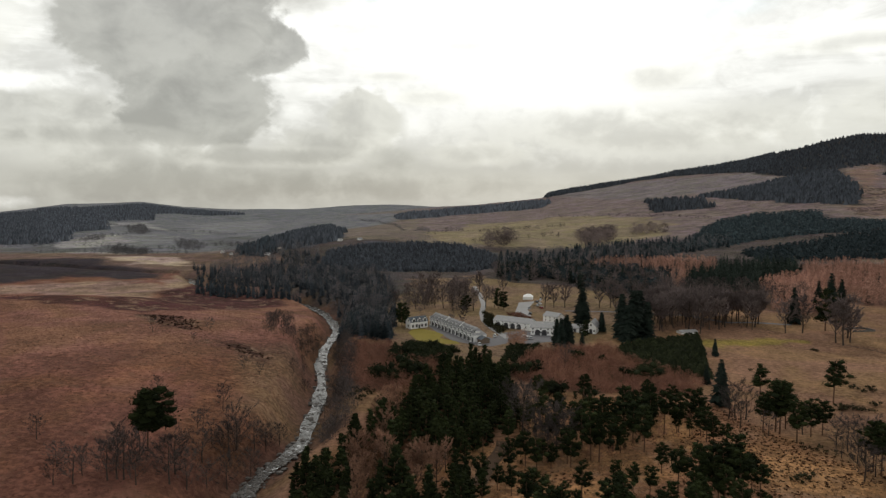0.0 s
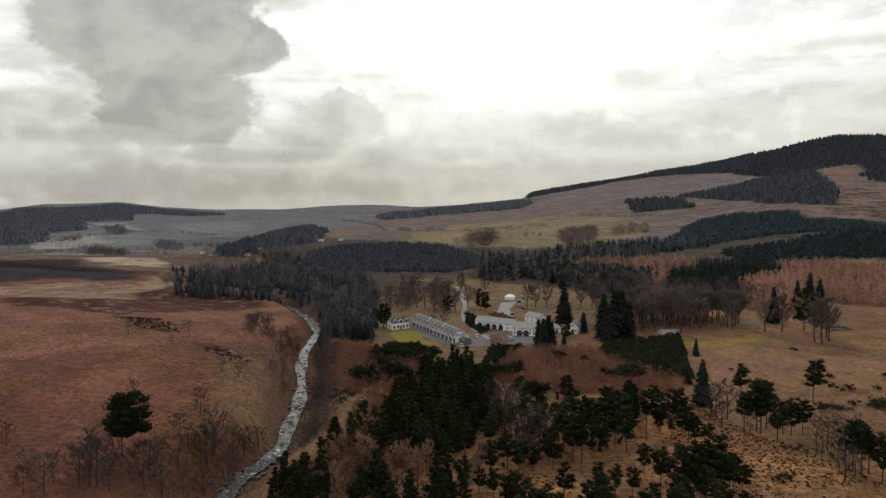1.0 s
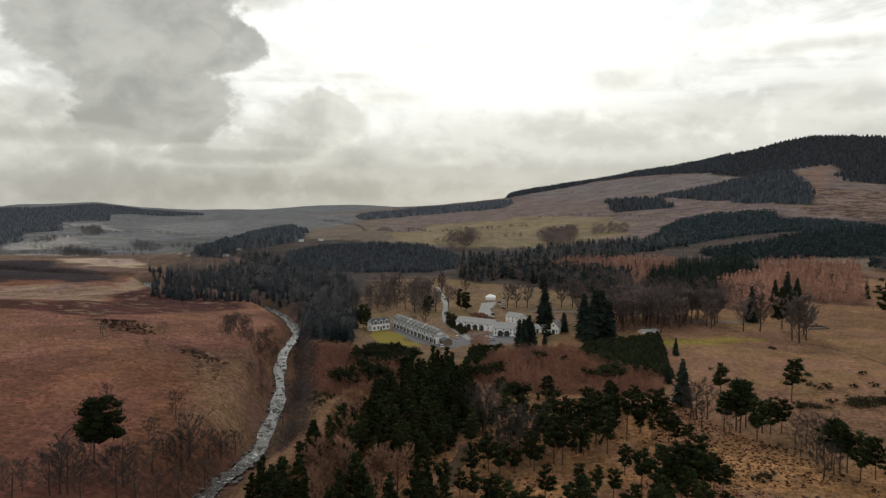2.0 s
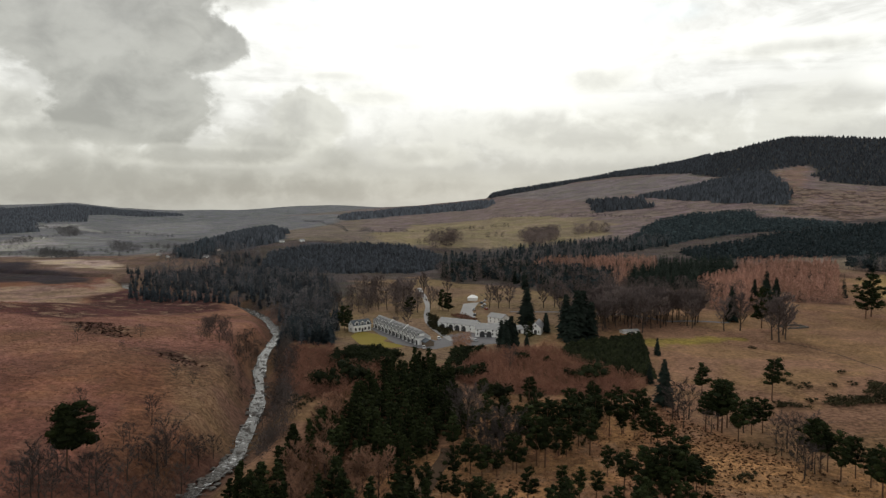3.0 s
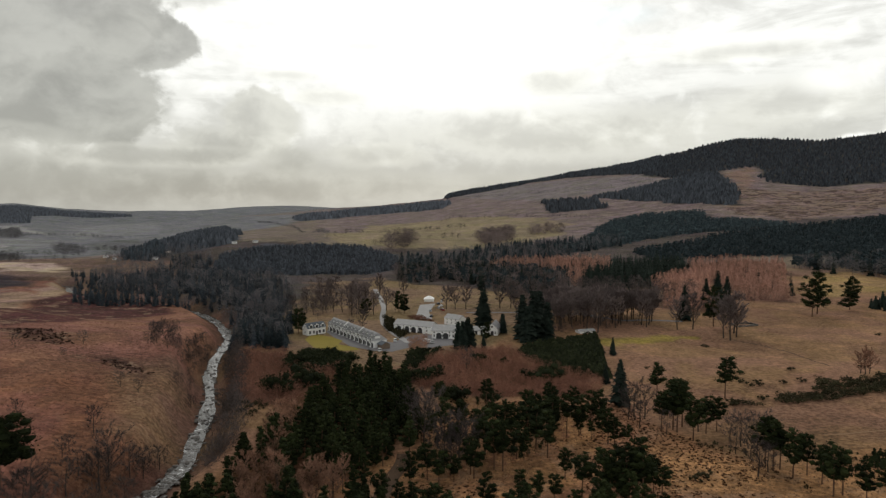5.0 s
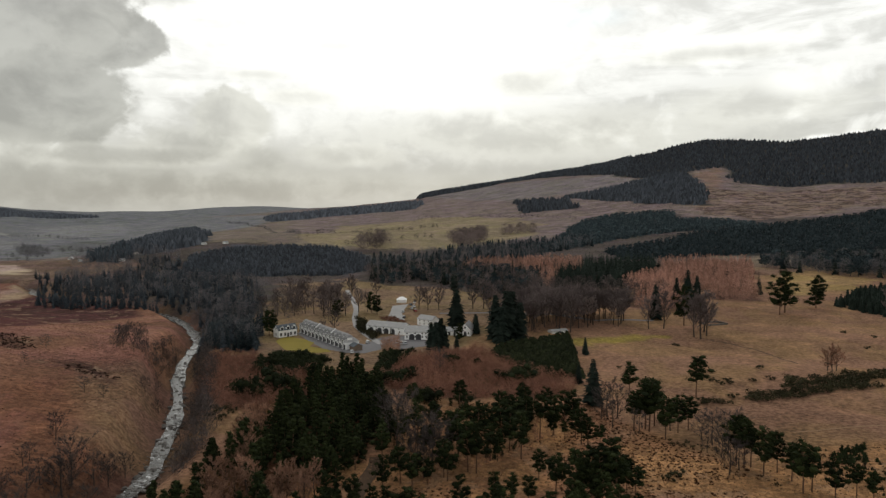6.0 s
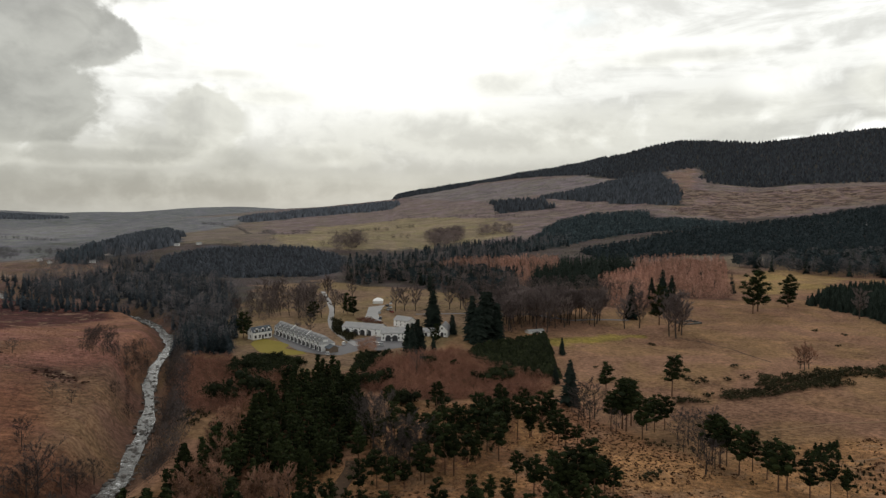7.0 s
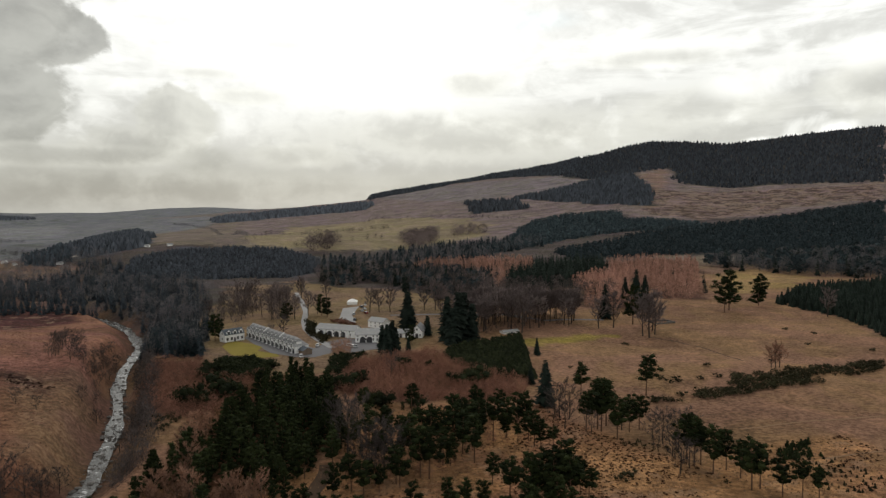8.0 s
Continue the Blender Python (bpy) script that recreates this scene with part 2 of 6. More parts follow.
# distant and valley twigs: lightened and greyed to imitate haze
HAZE_TWIG = foliage("hazed_distant_twigs", (0.085, 0.082, 0.086), (0.155, 0.148, 0.152))
VALLEY_TWIG = foliage("hazed_alder_twigs", (0.085, 0.080, 0.084), (0.160, 0.150, 0.155))
TWIG = foliage("grey_winter_twigs", (0.050, 0.041, 0.038), (0.112, 0.092, 0.087))
BEECH = foliage("brown_winter_twigs", (0.115, 0.092, 0.088), (0.205, 0.164, 0.156))
BIRCH = foliage("reddish_birch_twigs", (0.20, 0.110, 0.075), (0.40, 0.235, 0.16))
SCRUB = foliage("russet_scrub", (0.160, 0.076, 0.053), (0.345, 0.182, 0.128))
EVERGREEN = foliage("evergreen_leaves", (0.009, 0.013, 0.007), (0.036, 0.042, 0.018))
GORSE = foliage("gorse_and_heather", (0.014, 0.014, 0.008), (0.052, 0.047, 0.024))
TUSSOCK = foliage("straw_tussock", (0.15, 0.085, 0.048), (0.36, 0.225, 0.13))
MOOR_GRASS = foliage("russet_moor_grass", (0.050, 0.021, 0.014), (0.250, 0.124, 0.084))
HEATHER = foliage("dark_heather", (0.058, 0.028, 0.017), (0.145, 0.072, 0.042))
DARK_HEATH = foliage("winter_heather", (0.018, 0.011, 0.009), (0.050, 0.028, 0.022))
BARK = surface("grey_bark", (0.065, 0.050, 0.042), 0.9, spread=0.4, scale=2.0)
PINE_BARK = surface("reddish_pine_bark", (0.13, 0.075, 0.05), 0.9, spread=0.4, scale=2.0)

# ---- the lie of the land ----
EYE = 72.0


def vnoise(x, y, seed=0):
    """Smooth value noise in 0..1 on a unit lattice."""
    ix, iy = np.floor(x), np.floor(y)
    fx, fy = x - ix, y - iy
    fx, fy = fx * fx * (3 - 2 * fx), fy * fy * (3 - 2 * fy)

    def lattice(a, b):
        s = np.sin(a * 127.1 + b * 311.7 + seed * 74.7) * 43758.5453
        return s - np.floor(s)

    low = lattice(ix, iy) * (1 - fx) + lattice(ix + 1, iy) * fx
    high = lattice(ix, iy + 1) * (1 - fx) + lattice(ix + 1, iy + 1) * fx
    return low * (1 - fy) + high * fy


def fbm(x, y, size, seed=0, octaves=4):
    total, gain, norm = 0.0, 1.0, 0.0
    for k in range(octaves):
        total = total + gain * vnoise(x / size * 2 ** k, y / size * 2 ** k, seed + k)
        norm += gain
        gain *= 0.5
    return total / norm


def ramp(v, a, b):
    u = np.clip((v - a) / (b - a), 0, 1)
    return u * u * (3 - 2 * u)


RIVER = [(-62, 60), (-58, 120), (-50, 173), (-49, 187), (-46, 199), (-43, 215), (-45, 235), (-46, 259), (-50, 290), (-56, 321), (-61, 361), (-62, 416), (-70, 450), (-83, 492), (-101, 530), (-122, 557), (-170, 585), (-238, 679), (-262, 740), (-400, 800), (-900, 980)]


def line_distance(x, y, line):
    """Distance to a polyline."""
    best = np.full(np.shape(x), 1e9)
    for (ax, ay), (bx, by) in zip(line, line[1:]):
        ux, uy = bx - ax, by - ay
        s = np.clip(((x - ax) * ux + (y - ay) * uy) / (ux * ux + uy * uy), 0, 1)
        best = np.minimum(best, np.hypot(x - ax - s * ux, y - ay - s * uy))
    return best


# the skyline of the near range and of the far range: bearing (degrees, right of ahead) and elevation (degrees)
NEAR_RANGE = ([-60, -14, -8, -2, 3, 8, 8.4, 14, 18.3, 22.3, 26, 27.9, 30.3, 33, 35.5, 39.5, 42, 45.9, 60, 80], [-1.6, -1.4, -1.0, -0.45, -0.15, 0.32, 0.68, 1.72, 2.52, 3.12, 3.9, 4.42, 4.75, 4.6, 4.35, 4.75, 4.95, 5.1, 5.0, 4.0])
FAR_RANGE = ([-180, -60, -45, -32, -28, -23, -20, -16, -11, -7, -4, 0, 10, 60, 180], [0.4, 0.3, -0.1, -0.55, -0.1, 0.15, -0.25, -0.45, -0.5, -0.2, -0.12, -0.35, -0.5, 0.3, 0.4])


def river_level(y):
    return -1.0 - 0.011 * (y - 150)


def terrain(x, y):
    """Height of the ground, in metres."""
    x, y = np.asarray(x, float), np.asarray(y, float)
    d = np.hypot(x, y)
    bearing = np.degrees(np.arctan2(x, y))
    z = 2.0 * ramp(d, 250, 350) - 9 * ramp(-bearing, 6, 22) * ramp(d, 430, 700)
    # the domed moor west of the river
    q = ((x + 235) / 205) ** 2 + ((y - 285) / 215) ** 2
    z = z + 19 * np.exp(-q ** 2.2) * (1 - 0.97 * np.exp(-((x + 98) / 75) ** 2 - ((y - 472) / 90) ** 2))
    # the dark heather rise beyond it
    z = z + 9 * np.exp(-(((x + 560) / 330) ** 2 + ((y - 900) / 130) ** 2) ** 1.5)
    # the wooded rise across the valley
    z = z + 24 * np.exp(-(((x + 40) / 300) ** 2 + ((y - 1130) / 260) ** 2) ** 1.4)
    # slopes up to the ranges
    far = 4550.0
    zf = EYE + far * np.tan(np.radians(np.interp(bearing, *FAR_RANGE)))
    z = z + zf * ramp(d, 2300, far) ** 1.2 * (1 - 0.6 * ramp(d, far, 4950))
    near = 3000.0
    zn = EYE + near * np.tan(np.radians(np.interp(bearing, *NEAR_RANGE)))
    u = np.clip((d - 700) / (near - 700), 0, 1)
    rise = u ** 1.55 * (1 - ramp(d, near, 4000) * 0.9)
    z = np.maximum(z, zn * rise * ramp(bearing, -22, -8)) + 0.15 * np.minimum(z, zn * rise)
    # small relief
    z = z + (fbm(x, y, 60, 3) - 0.5) * 2.6 * ramp(d, 60, 200) + (fbm(x, y, 420, 9) - 0.5) * 20 * ramp(d, 800, 2200)
    z = z + (fbm(x, y, 11, 5, 2) - 0.5) * 0.7
    # level ground round the houses
    w = 1 - ramp(((x - 45) / 95) ** 2 + ((y - 420) / 110) ** 2, 0.5, 1.1)
    z = z * (1 - w) + 2.5 * w
    # the river's bed and banks
    r = line_distance(x, y, RIVER)
    k = 1 - ramp(r, 3.2, 15)
    return z * (1 - k) + (river_level(y) - 0.7) * k


def inside(x, y, poly):
    """Which points lie inside a polygon of the plan."""
    hit = np.zeros(np.shape(x), bool)
    for (ax, ay), (bx, by) in zip(poly, poly[1:] + poly[:1]):
        if ay != by:
            hit ^= ((ay > y) != (by > y)) & (x < (bx - ax) * (y - ay) / (by - ay) + ax)
    return hit


def near_edge(x, y, poly):
    """Distance to a polygon's edge, positive inside."""
    return np.where(inside(x, y, poly), 1, -1) * line_distance(x, y, poly + poly[:1])


# plan outlines of the ground cover
VALLEY_HEATH = [(-120, 540), (-200, 900), (-420, 1010), (-900, 1050), (-1100, 500), (-400, 450)]
MOOR = RIVER + [(-900, 700), (-700, 60)]
MOOR_NEAR = [(-230, 165), (-60, 140), (-52, 240), (-70, 330), (-110, 430), (-330, 430)]
HILLSIDE = [(-60, 1500), (80, 1000), (200, 900), (350, 900), (1100, 900), (3000, 1200), (4300, 2500), (2500, 4300), (200, 4500), (-200, 3200), (-60, 2200)]
FARFIELDS = [(-616, 988), (-2124, 3418), (-1923, 3657), (-1605, 3795), (-1039, 3925), (-174, 2610), (-138, 2063), (-309, 1735), (-221, 945), (-265, 869), (-449, 919)]
MIDFIELD = [(-33, 1057), (65, 1786), (259, 1854), (375, 1715), (453, 1522), (419, 1335), (387, 1202), (287, 1076), (172, 959), (82, 887), (50, 948), (-19, 1007)]
GREYFIELD = [(312, 895), (405, 966), (502, 1019), (571, 1023), (521, 966), (405, 908)]
FELLED = [(416, 2757), (697, 2793), (830, 2526), (1006, 2334), (929, 1958), (714, 1937), (568, 2017)]
CLEARING = [(1061, 1887), (1211, 1959), (974, 1633), (884, 1501), (773, 1297), (739, 1321), (895, 1546), (979, 1690)]
SLOPE_EAST = [(706, 1262), (942, 1587), (1329, 1301), (1169, 1145), (979, 1175), (759, 1121)]
MOOR_STRAW = [(-76, 261), (-71, 282), (-61, 301), (-53, 281), (-48, 244), (-46, 215), (-52, 213), (-60, 211), (-63, 233)]
MOOR_RED = [(-264, 392), (-240, 414), (-193, 406), (-218, 563), (-210, 651), (-103, 490), (-126, 460), (-144, 371), (-152, 349), (-176, 365), (-214, 385), (-240, 383)]
STRIP = [(130, 355), (160, 364), (186, 360), (178, 350), (128, 343)]
MOOR_BAND_A = [(-147, 342), (-126, 339), (-109, 321), (-104, 303), (-115, 302), (-124, 310)]
MOOR_BAND_B = [(-90, 281), (-78, 282), (-66, 272), (-60, 256), (-74, 270)]
MOOR_TREES = [(-89, 151), (-92, 163), (-81, 172), (-66, 179), (-58, 196), (-48, 209), (-52, 183), (-56, 172)]
MOOR_LOW = [(-96, 150), (-107, 169), (-84, 179), (-58, 198), (-52, 204), (-53, 179), (-56, 172)]
MOOR_PALE = [(-398, 590), (-392, 627), (-362, 655), (-313, 651), (-242, 628), (-250, 713), (-212, 613), (-226, 561), (-192, 422), (-319, 575), (-358, 573)]
HEATHER_BANK = [(-452, 656), (-610, 887), (-555, 889), (-489, 886), (-436, 892), (-404, 855), (-350, 823), (-311, 774), (-273, 665), (-313, 672), (-362, 717), (-377, 682), (-408, 652)]
BRACKEN = [(-30, 163), (-4, 187), (20, 210), (45, 259), (97, 252), (100, 228), (109, 208), (119, 188), (179, 197), (177, 181), (150, 154), (115, 165)]
ESTATE = [(-35, 464), (-33, 652), (36, 676), (83, 626), (138, 564), (96, 379), (74, 345), (29, 311), (9, 300), (-25, 339)]
SCRUB_WEST = [(-44, 313), (-24, 322), (-19, 295), (4, 302), (-3, 259), (-19, 245), (-29, 247), (-38, 265)]
SCRUB_EAST = [(29, 295), (44, 332), (81, 343), (82, 313), (95, 297), (104, 278), (95, 258), (67, 262), (46, 264), (29, 281)]
PINE_FLOOR = [(-24, 210), (-19, 232), (-5, 286), (4, 302), (22, 321), (28, 291), (29, 268), (17, 214), (1, 199), (-13, 171), (-37, 162), (-35, 175)]
WOODFLOOR = [(-181, 625), (-282, 923), (-232, 1030), (-112, 980), (70, 918), (172, 959), (471, 1150), (1120, 1097), (702, 690), (519, 781), (478, 795), (256, 589), (138, 549), (83, 626), (36, 676), (-33, 652), (-35, 473), (-25, 331), (-44, 325), (-75, 481), (-119, 564)]
F_RIDGE = [(423, 2960), (724, 2901), (932, 2841), (1127, 2770), (1253, 2715), (1085, 2347), (1025, 2378), (868, 2643), (764, 2796), (402, 2734)]
F_HEIGHTS = [(1037, 2755), (1115, 2767), (1226, 2735), (1318, 2668), (1418, 2633), (1559, 2551), (1718, 2460), (1921, 2291), (2135, 2091), (1343, 1315), (1060, 1688), (1214, 1957), (1067, 1938), (1027, 1933), (964, 2028), (992, 2309)]
F_BLOCK = [(660, 1865), (758, 1884), (910, 1952), (971, 1966), (1067, 1938), (971, 1700), (881, 1503), (789, 1362), (757, 1426), (710, 1618)]
F_STRIP = [(559, 1983), (641, 1776), (604, 1602), (482, 1618)]
F_SPUR = [(427, 1179), (510, 1328), (610, 1391), (689, 1321), (649, 1211), (698, 1113), (728, 1059), (666, 999), (575, 1046), (520, 1054), (445, 1017), (370, 964), (289, 922), (298, 978), (356, 1047)]
F_EAST = [(379, 904), (564, 1009), (782, 1075), (1140, 1117), (719, 706), (643, 754), (540, 799), (354, 810)]
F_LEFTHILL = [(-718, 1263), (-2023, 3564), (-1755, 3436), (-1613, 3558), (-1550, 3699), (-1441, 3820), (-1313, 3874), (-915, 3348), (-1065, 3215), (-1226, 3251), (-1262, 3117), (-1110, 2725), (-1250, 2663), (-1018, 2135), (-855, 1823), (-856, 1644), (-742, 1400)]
F_TAIL = [(-161, 2414), (168, 2799), (386, 2773), (354, 2406), (65, 2283), (-124, 2108)]
F_KNOLL = [(-245, 1026), (-370, 1675), (-365, 1947), (-328, 2085), (-235, 1647), (-145, 1008), (-168, 956), (-206, 914)]
P_PLANT = [(-134, 750), (-144, 885), (-107, 934), (-33, 949), (34, 923), (68, 850), (58, 760), (20, 711), (-48, 712)]
M_BAND = [(50, 733), (94, 783), (161, 760), (194, 726), (215, 664), (172, 543), (131, 519), (121, 549), (108, 625), (90, 657), (57, 612), (50, 648)]
M_HEDGE = [(57, 840), (164, 911), (262, 1044), (438, 1090), (399, 993), (258, 861), (137, 797), (57, 743)]
L_DARK = [(223, 649), (264, 713), (304, 777), (352, 781), (375, 753), (328, 648), (297, 626), (255, 575), (219, 564), (193, 563)]
V_FAR = [(-218, 667), (-282, 923), (-220, 974), (-160, 898), (-125, 735), (-45, 671), (-35, 549), (-59, 512), (-96, 537), (-130, 573), (-171, 604)]
V_NEAR = [(-95, 533), (-59, 512), (-35, 549), (-31, 434), (-25, 331), (-44, 322), (-66, 448)]
FT_A = [(55, 970), (100, 1046), (96, 964), (55, 916)]
FT_B = [(176, 960), (243, 1243), (306, 1283), (280, 1152), (203, 962)]
FT_C = [(318, 1230), (376, 1294), (380, 1209), (317, 1189)]
W_BACK = [(473, 711), (557, 736), (702, 690), (544, 536), (535, 584), (484, 640)]
C_EAST = [(350, 441), (436, 514), (537, 529), (319, 318), (345, 371)]
P_BLOCK = [(90, 346), (133, 368), (108, 283), (88, 298), (81, 329)]
RIVERSIDE_EAST = [(-50, 320), (-51, 360), (-39, 312), (-32, 254), (-29, 218), (-31, 190), (-33, 193), (-39, 238), (-43, 279)]
RIVERSIDE_WEST = [(-72, 323), (-72, 376), (-67, 405), (-62, 392), (-62, 357), (-58, 308), (-57, 277), (-64, 305), (-71, 307)]
BEECH_WOOD = [(106, 405), (118, 432), (149, 447), (181, 448), (188, 418), (172, 383), (159, 391), (130, 389), (105, 378)]
ESTATE_TREES = [(-30, 483), (-28, 551), (31, 582), (26, 484), (6, 454)]
BIRCH_A = [(-25, 189), (-17, 197), (-14, 178), (-16, 157), (-17, 143), (-20, 143), (-24, 168)]
BIRCH_B = [(-11, 184), (-4, 192), (2, 188), (2, 173), (-3, 166), (-9, 167)]
BIRCH_C = [(-21, 227), (-13, 237), (-12, 212), (-15, 199), (-20, 202)]
PINE_BLOCK = [(-26, 190), (-24, 207), (-16, 218), (-8, 239), (-4, 263), (4, 284), (11, 293), (20, 288), (25, 281), (25, 254), (25, 225), (20, 199), (18, 188), (12, 175), (9, 157), (7, 143), (-21, 140), (-27, 179)]
PINE_LOW = [(-36, 167), (-32, 177), (-27, 182), (-23, 170), (-19, 141), (-34, 139), (-35, 152)]
RIVER_TREES = [(-81, 317), (-92, 368), (-91, 395), (-75, 358), (-72, 382), (-68, 399), (-62, 365), (-63, 336), (-68, 301)]
TRACK_LINE = [(9, 177), (10, 181), (13, 191), (17, 200), (18, 208)]
BELT = [(26, 250), (46, 265), (55, 246), (73, 254), (83, 247), (85, 230), (70, 213), (57, 205), (44, 195), (31, 184), (20, 184), (20, 208)]
ESTATE_SCRUB = [(-30, 454), (-30, 584), (30, 608), (23, 485), (17, 405), (2, 435)]
SHRUB_BANK = [(-22, 294), (-21, 320), (-6, 336), (5, 322), (4, 300)]
SHRUB_YARD = [(26, 310), (33, 341), (49, 345), (44, 332), (31, 306)]
GORSE_BANK = [(135, 244), (152, 248), (175, 251), (188, 268), (211, 266), (240, 268), (273, 274), (256, 258), (213, 247), (183, 245), (156, 240)]
VF_PALE = [(-1189, 2196), (-1493, 2769), (-1437, 2812), (-1334, 2590)]
VF_WEDGE = [(-1004, 2111), (-1228, 2625), (-1026, 2491), (-686, 1782), (-778, 1870), (-991, 2240)]
VF_LOW = [(-726, 1350), (-780, 1610), (-684, 1545), (-578, 1328), (-579, 1195), (-600, 1131)]
VF_STRIP = [(-587, 1032), (-528, 1041), (-423, 1016), (-329, 937), (-389, 937), (-504, 964), (-563, 991)]
VF_STRAW = [(-442, 916), (-389, 919), (-325, 887), (-270, 797), (-297, 821), (-354, 850), (-406, 879)]
COPSE_A = [(-543, 1138), (-496, 1111), (-423, 1016), (-387, 923), (-455, 969)]
COPSE_B = [(-811, 1817), (-899, 2123), (-692, 1680), (-672, 1558)]
COPSE_C = [(-504, 1350), (-429, 1236), (-377, 1144), (-351, 1035), (-403, 1101)]
COPSE_D = [(-714, 1397), (-710, 1501), (-660, 1406), (-675, 1340)]
STRAW_B = [(-268, 680), (-260, 705), (-236, 695), (-212, 605), (-237, 616)]
V_CLEAR = [(-246, 830), (-241, 883), (-209, 851), (-193, 822), (-207, 791)]
SAPLING_BED = [(142, 205), (149, 195), (160, 187), (159, 164), (150, 155), (139, 163), (140, 175), (137, 188)]
YOUNG_PINES = [(144, 188), (151, 193), (161, 193), (158, 184), (146, 182)]
BANK_SCRUB = [(109, 212), (114, 207), (119, 195), (118, 176), (120, 171), (117, 168), (113, 172), (116, 191), (111, 203), (105, 205)]
FIELD_YELLOW = [(422, 625), (499, 660), (505, 601), (439, 541), (352, 489), (400, 577)]
V_BANK = [(-222, 664), (-221, 676), (-165, 626), (-106, 556), (-104, 544), (-119, 525), (-155, 586), (-181, 575)]
V_FIRS = [(-200, 600), (-219, 670), (-185, 635), (-179, 611)]
MOOR_FAR = [(-393, 628), (-253, 699), (-93, 517), (-62, 398), (-71, 264), (-111, 259), (-145, 230)]
V_DARK = [(-53, 426), (-29, 440), (-24, 332), (-44, 322), (-61, 421)]
DRIVE_HEDGE = [(26, 448), (29, 439), (35, 387), (30, 374), (24, 406)]
RUSSET_BED = [(34, 370), (44, 377), (41, 347), (32, 340)]
RED_HEDGE = [(40, 445), (49, 447), (54, 425), (43, 431)]
F_COPSE = [(-278, 956), (-270, 1009), (-278, 1126), (-231, 974), (-207, 889), (-222, 874), (-253, 894)]
KNOLL_TRACK = [(-355, 1467), (-240, 1017), (-216, 935)]
F_WEST = [(-2061, 2783), (-1973, 2949), (-2011, 3236), (-1861, 3289), (-743, 1309), (-786, 1261), (-861, 1160)]
L_A = [(167, 788), (211, 814), (254, 807), (250, 737), (214, 670), (180, 715), (146, 703)]
L_B = [(232, 797), (271, 819), (310, 802), (270, 706), (230, 668), (195, 582), (194, 614), (210, 700)]
L_C = [(270, 604), (316, 645), (359, 658), (338, 613), (303, 580), (272, 553), (255, 564)]
L_D = [(384, 759), (430, 764), (464, 744), (482, 733), (311, 471), (286, 480), (306, 528), (323, 581), (357, 653), (331, 648)]
L_E = [(230, 496), (259, 526), (291, 556), (276, 513), (253, 456), (234, 439), (222, 444), (217, 463)]
M_SHADE = [(164, 671), (194, 614), (196, 571), (246, 554), (241, 523), (286, 546), (227, 488), (207, 467), (162, 488), (119, 472)]
V_CONIFER = [(-247, 705), (-218, 695), (-197, 717), (-175, 759), (-137, 744), (-82, 702), (-53, 655), (-44, 567), (-38, 450), (-98, 534), (-114, 515), (-164, 528), (-187, 537)]
V_MIX = [(-276, 788), (-212, 770), (-194, 840), (-206, 889), (-163, 880), (-134, 815), (-85, 724), (-134, 726), (-189, 687), (-247, 705)]
PINE_ROW = [(16, 161), (24, 164), (30, 161), (42, 164), (56, 166), (69, 167), (74, 160), (70, 147), (50, 146), (26, 145), (14, 146)]
VF_A = [(-685, 1338), (-764, 1620), (-648, 1687), (-504, 1397), (-504, 1187)]
VF_B = [(-702, 1126), (-685, 1260), (-519, 1158), (-376, 1043), (-466, 1003), (-618, 992)]
VF_C = [(-810, 2249), (-760, 3052), (-475, 1969), (-553, 1605)]
VF_D = [(-474, 1375), (-441, 1664), (-241, 1067), (-287, 991)]
RIVER_WIDTHS = [4.2, 4.2, 4.6, 6.0, 7.5, 8.0, 9.0, 9.0, 9.0, 9.0, 9.0, 9.0]
RIVER_SINK = 1.1

# single trees and shrubs: x, y, height
PINE_SPOTS_A = [(-74.7, 176.8, 15.4), (116.2, 256.9, 12.8), (109.9, 224.2, 15.3), (105.5, 221.7, 15.9), (139.8, 250.9, 15.5), (118.7, 218.6, 11.3), (114.4, 217.2, 11.8), (82.8, 227.0, 12.2), (81.7, 231.7, 10.7), (68.8, 217.3, 13.9), (57.1, 209.8, 14.2), (62.1, 221.6, 12.1), (80.4, 207.6, 8.7), (83.3, 205.3, 7.7), (75.9, 214.9, 6.0), (42.0, 229.6, 6.1), (41.1, 206.1, 13.8), (43.4, 193.5, 13.8), (52.8, 216.5, 11.7), (70.0, 236.7, 10.8), (34.7, 188.8, 10.1), (38.7, 232.3, 8.2), (19.3, 205.1, 10.8), (16.9, 170.7, 7.5), (21.8, 165.7, 8.8), (34.1, 170.3, 9.1), (43.0, 172.7, 8.5)]
PINE_SPOTS_B = [(58.8, 173.8, 11.5), (64.7, 170.5, 11.1), (68.3, 169.0, 14.3), (71.4, 166.7, 13.5), (76.6, 167.7, 9.7), (50.9, 170.7, 7.8), (46.7, 170.6, 8.5), (58.4, 186.1, 8.5), (47.5, 229.6, 8.2), (119.5, 186.4, 11.5), (118.6, 179.4, 13.4), (123.7, 180.9, 11.4), (121.1, 167.0, 13.5), (123.9, 167.4, 11.8), (125.9, 161.7, 10.7), (130.0, 159.7, 9.9), (123.4, 174.5, 10.2), (132.0, 156.5, 8.9), (31.6, 221.9, 11.7), (13.7, 174.2, 6.9), (11.5, 199.4, 9.6)]
SPRUCE_SPOTS = [(98.2, 247.7, 17.4), (124.0, 320.9, 8.4), (104.2, 277.7, 7.8), (204.2, 410.8, 22.0), (248.3, 452.6, 27.0), (248.4, 441.0, 24.3), (244.9, 461.3, 20.5)]
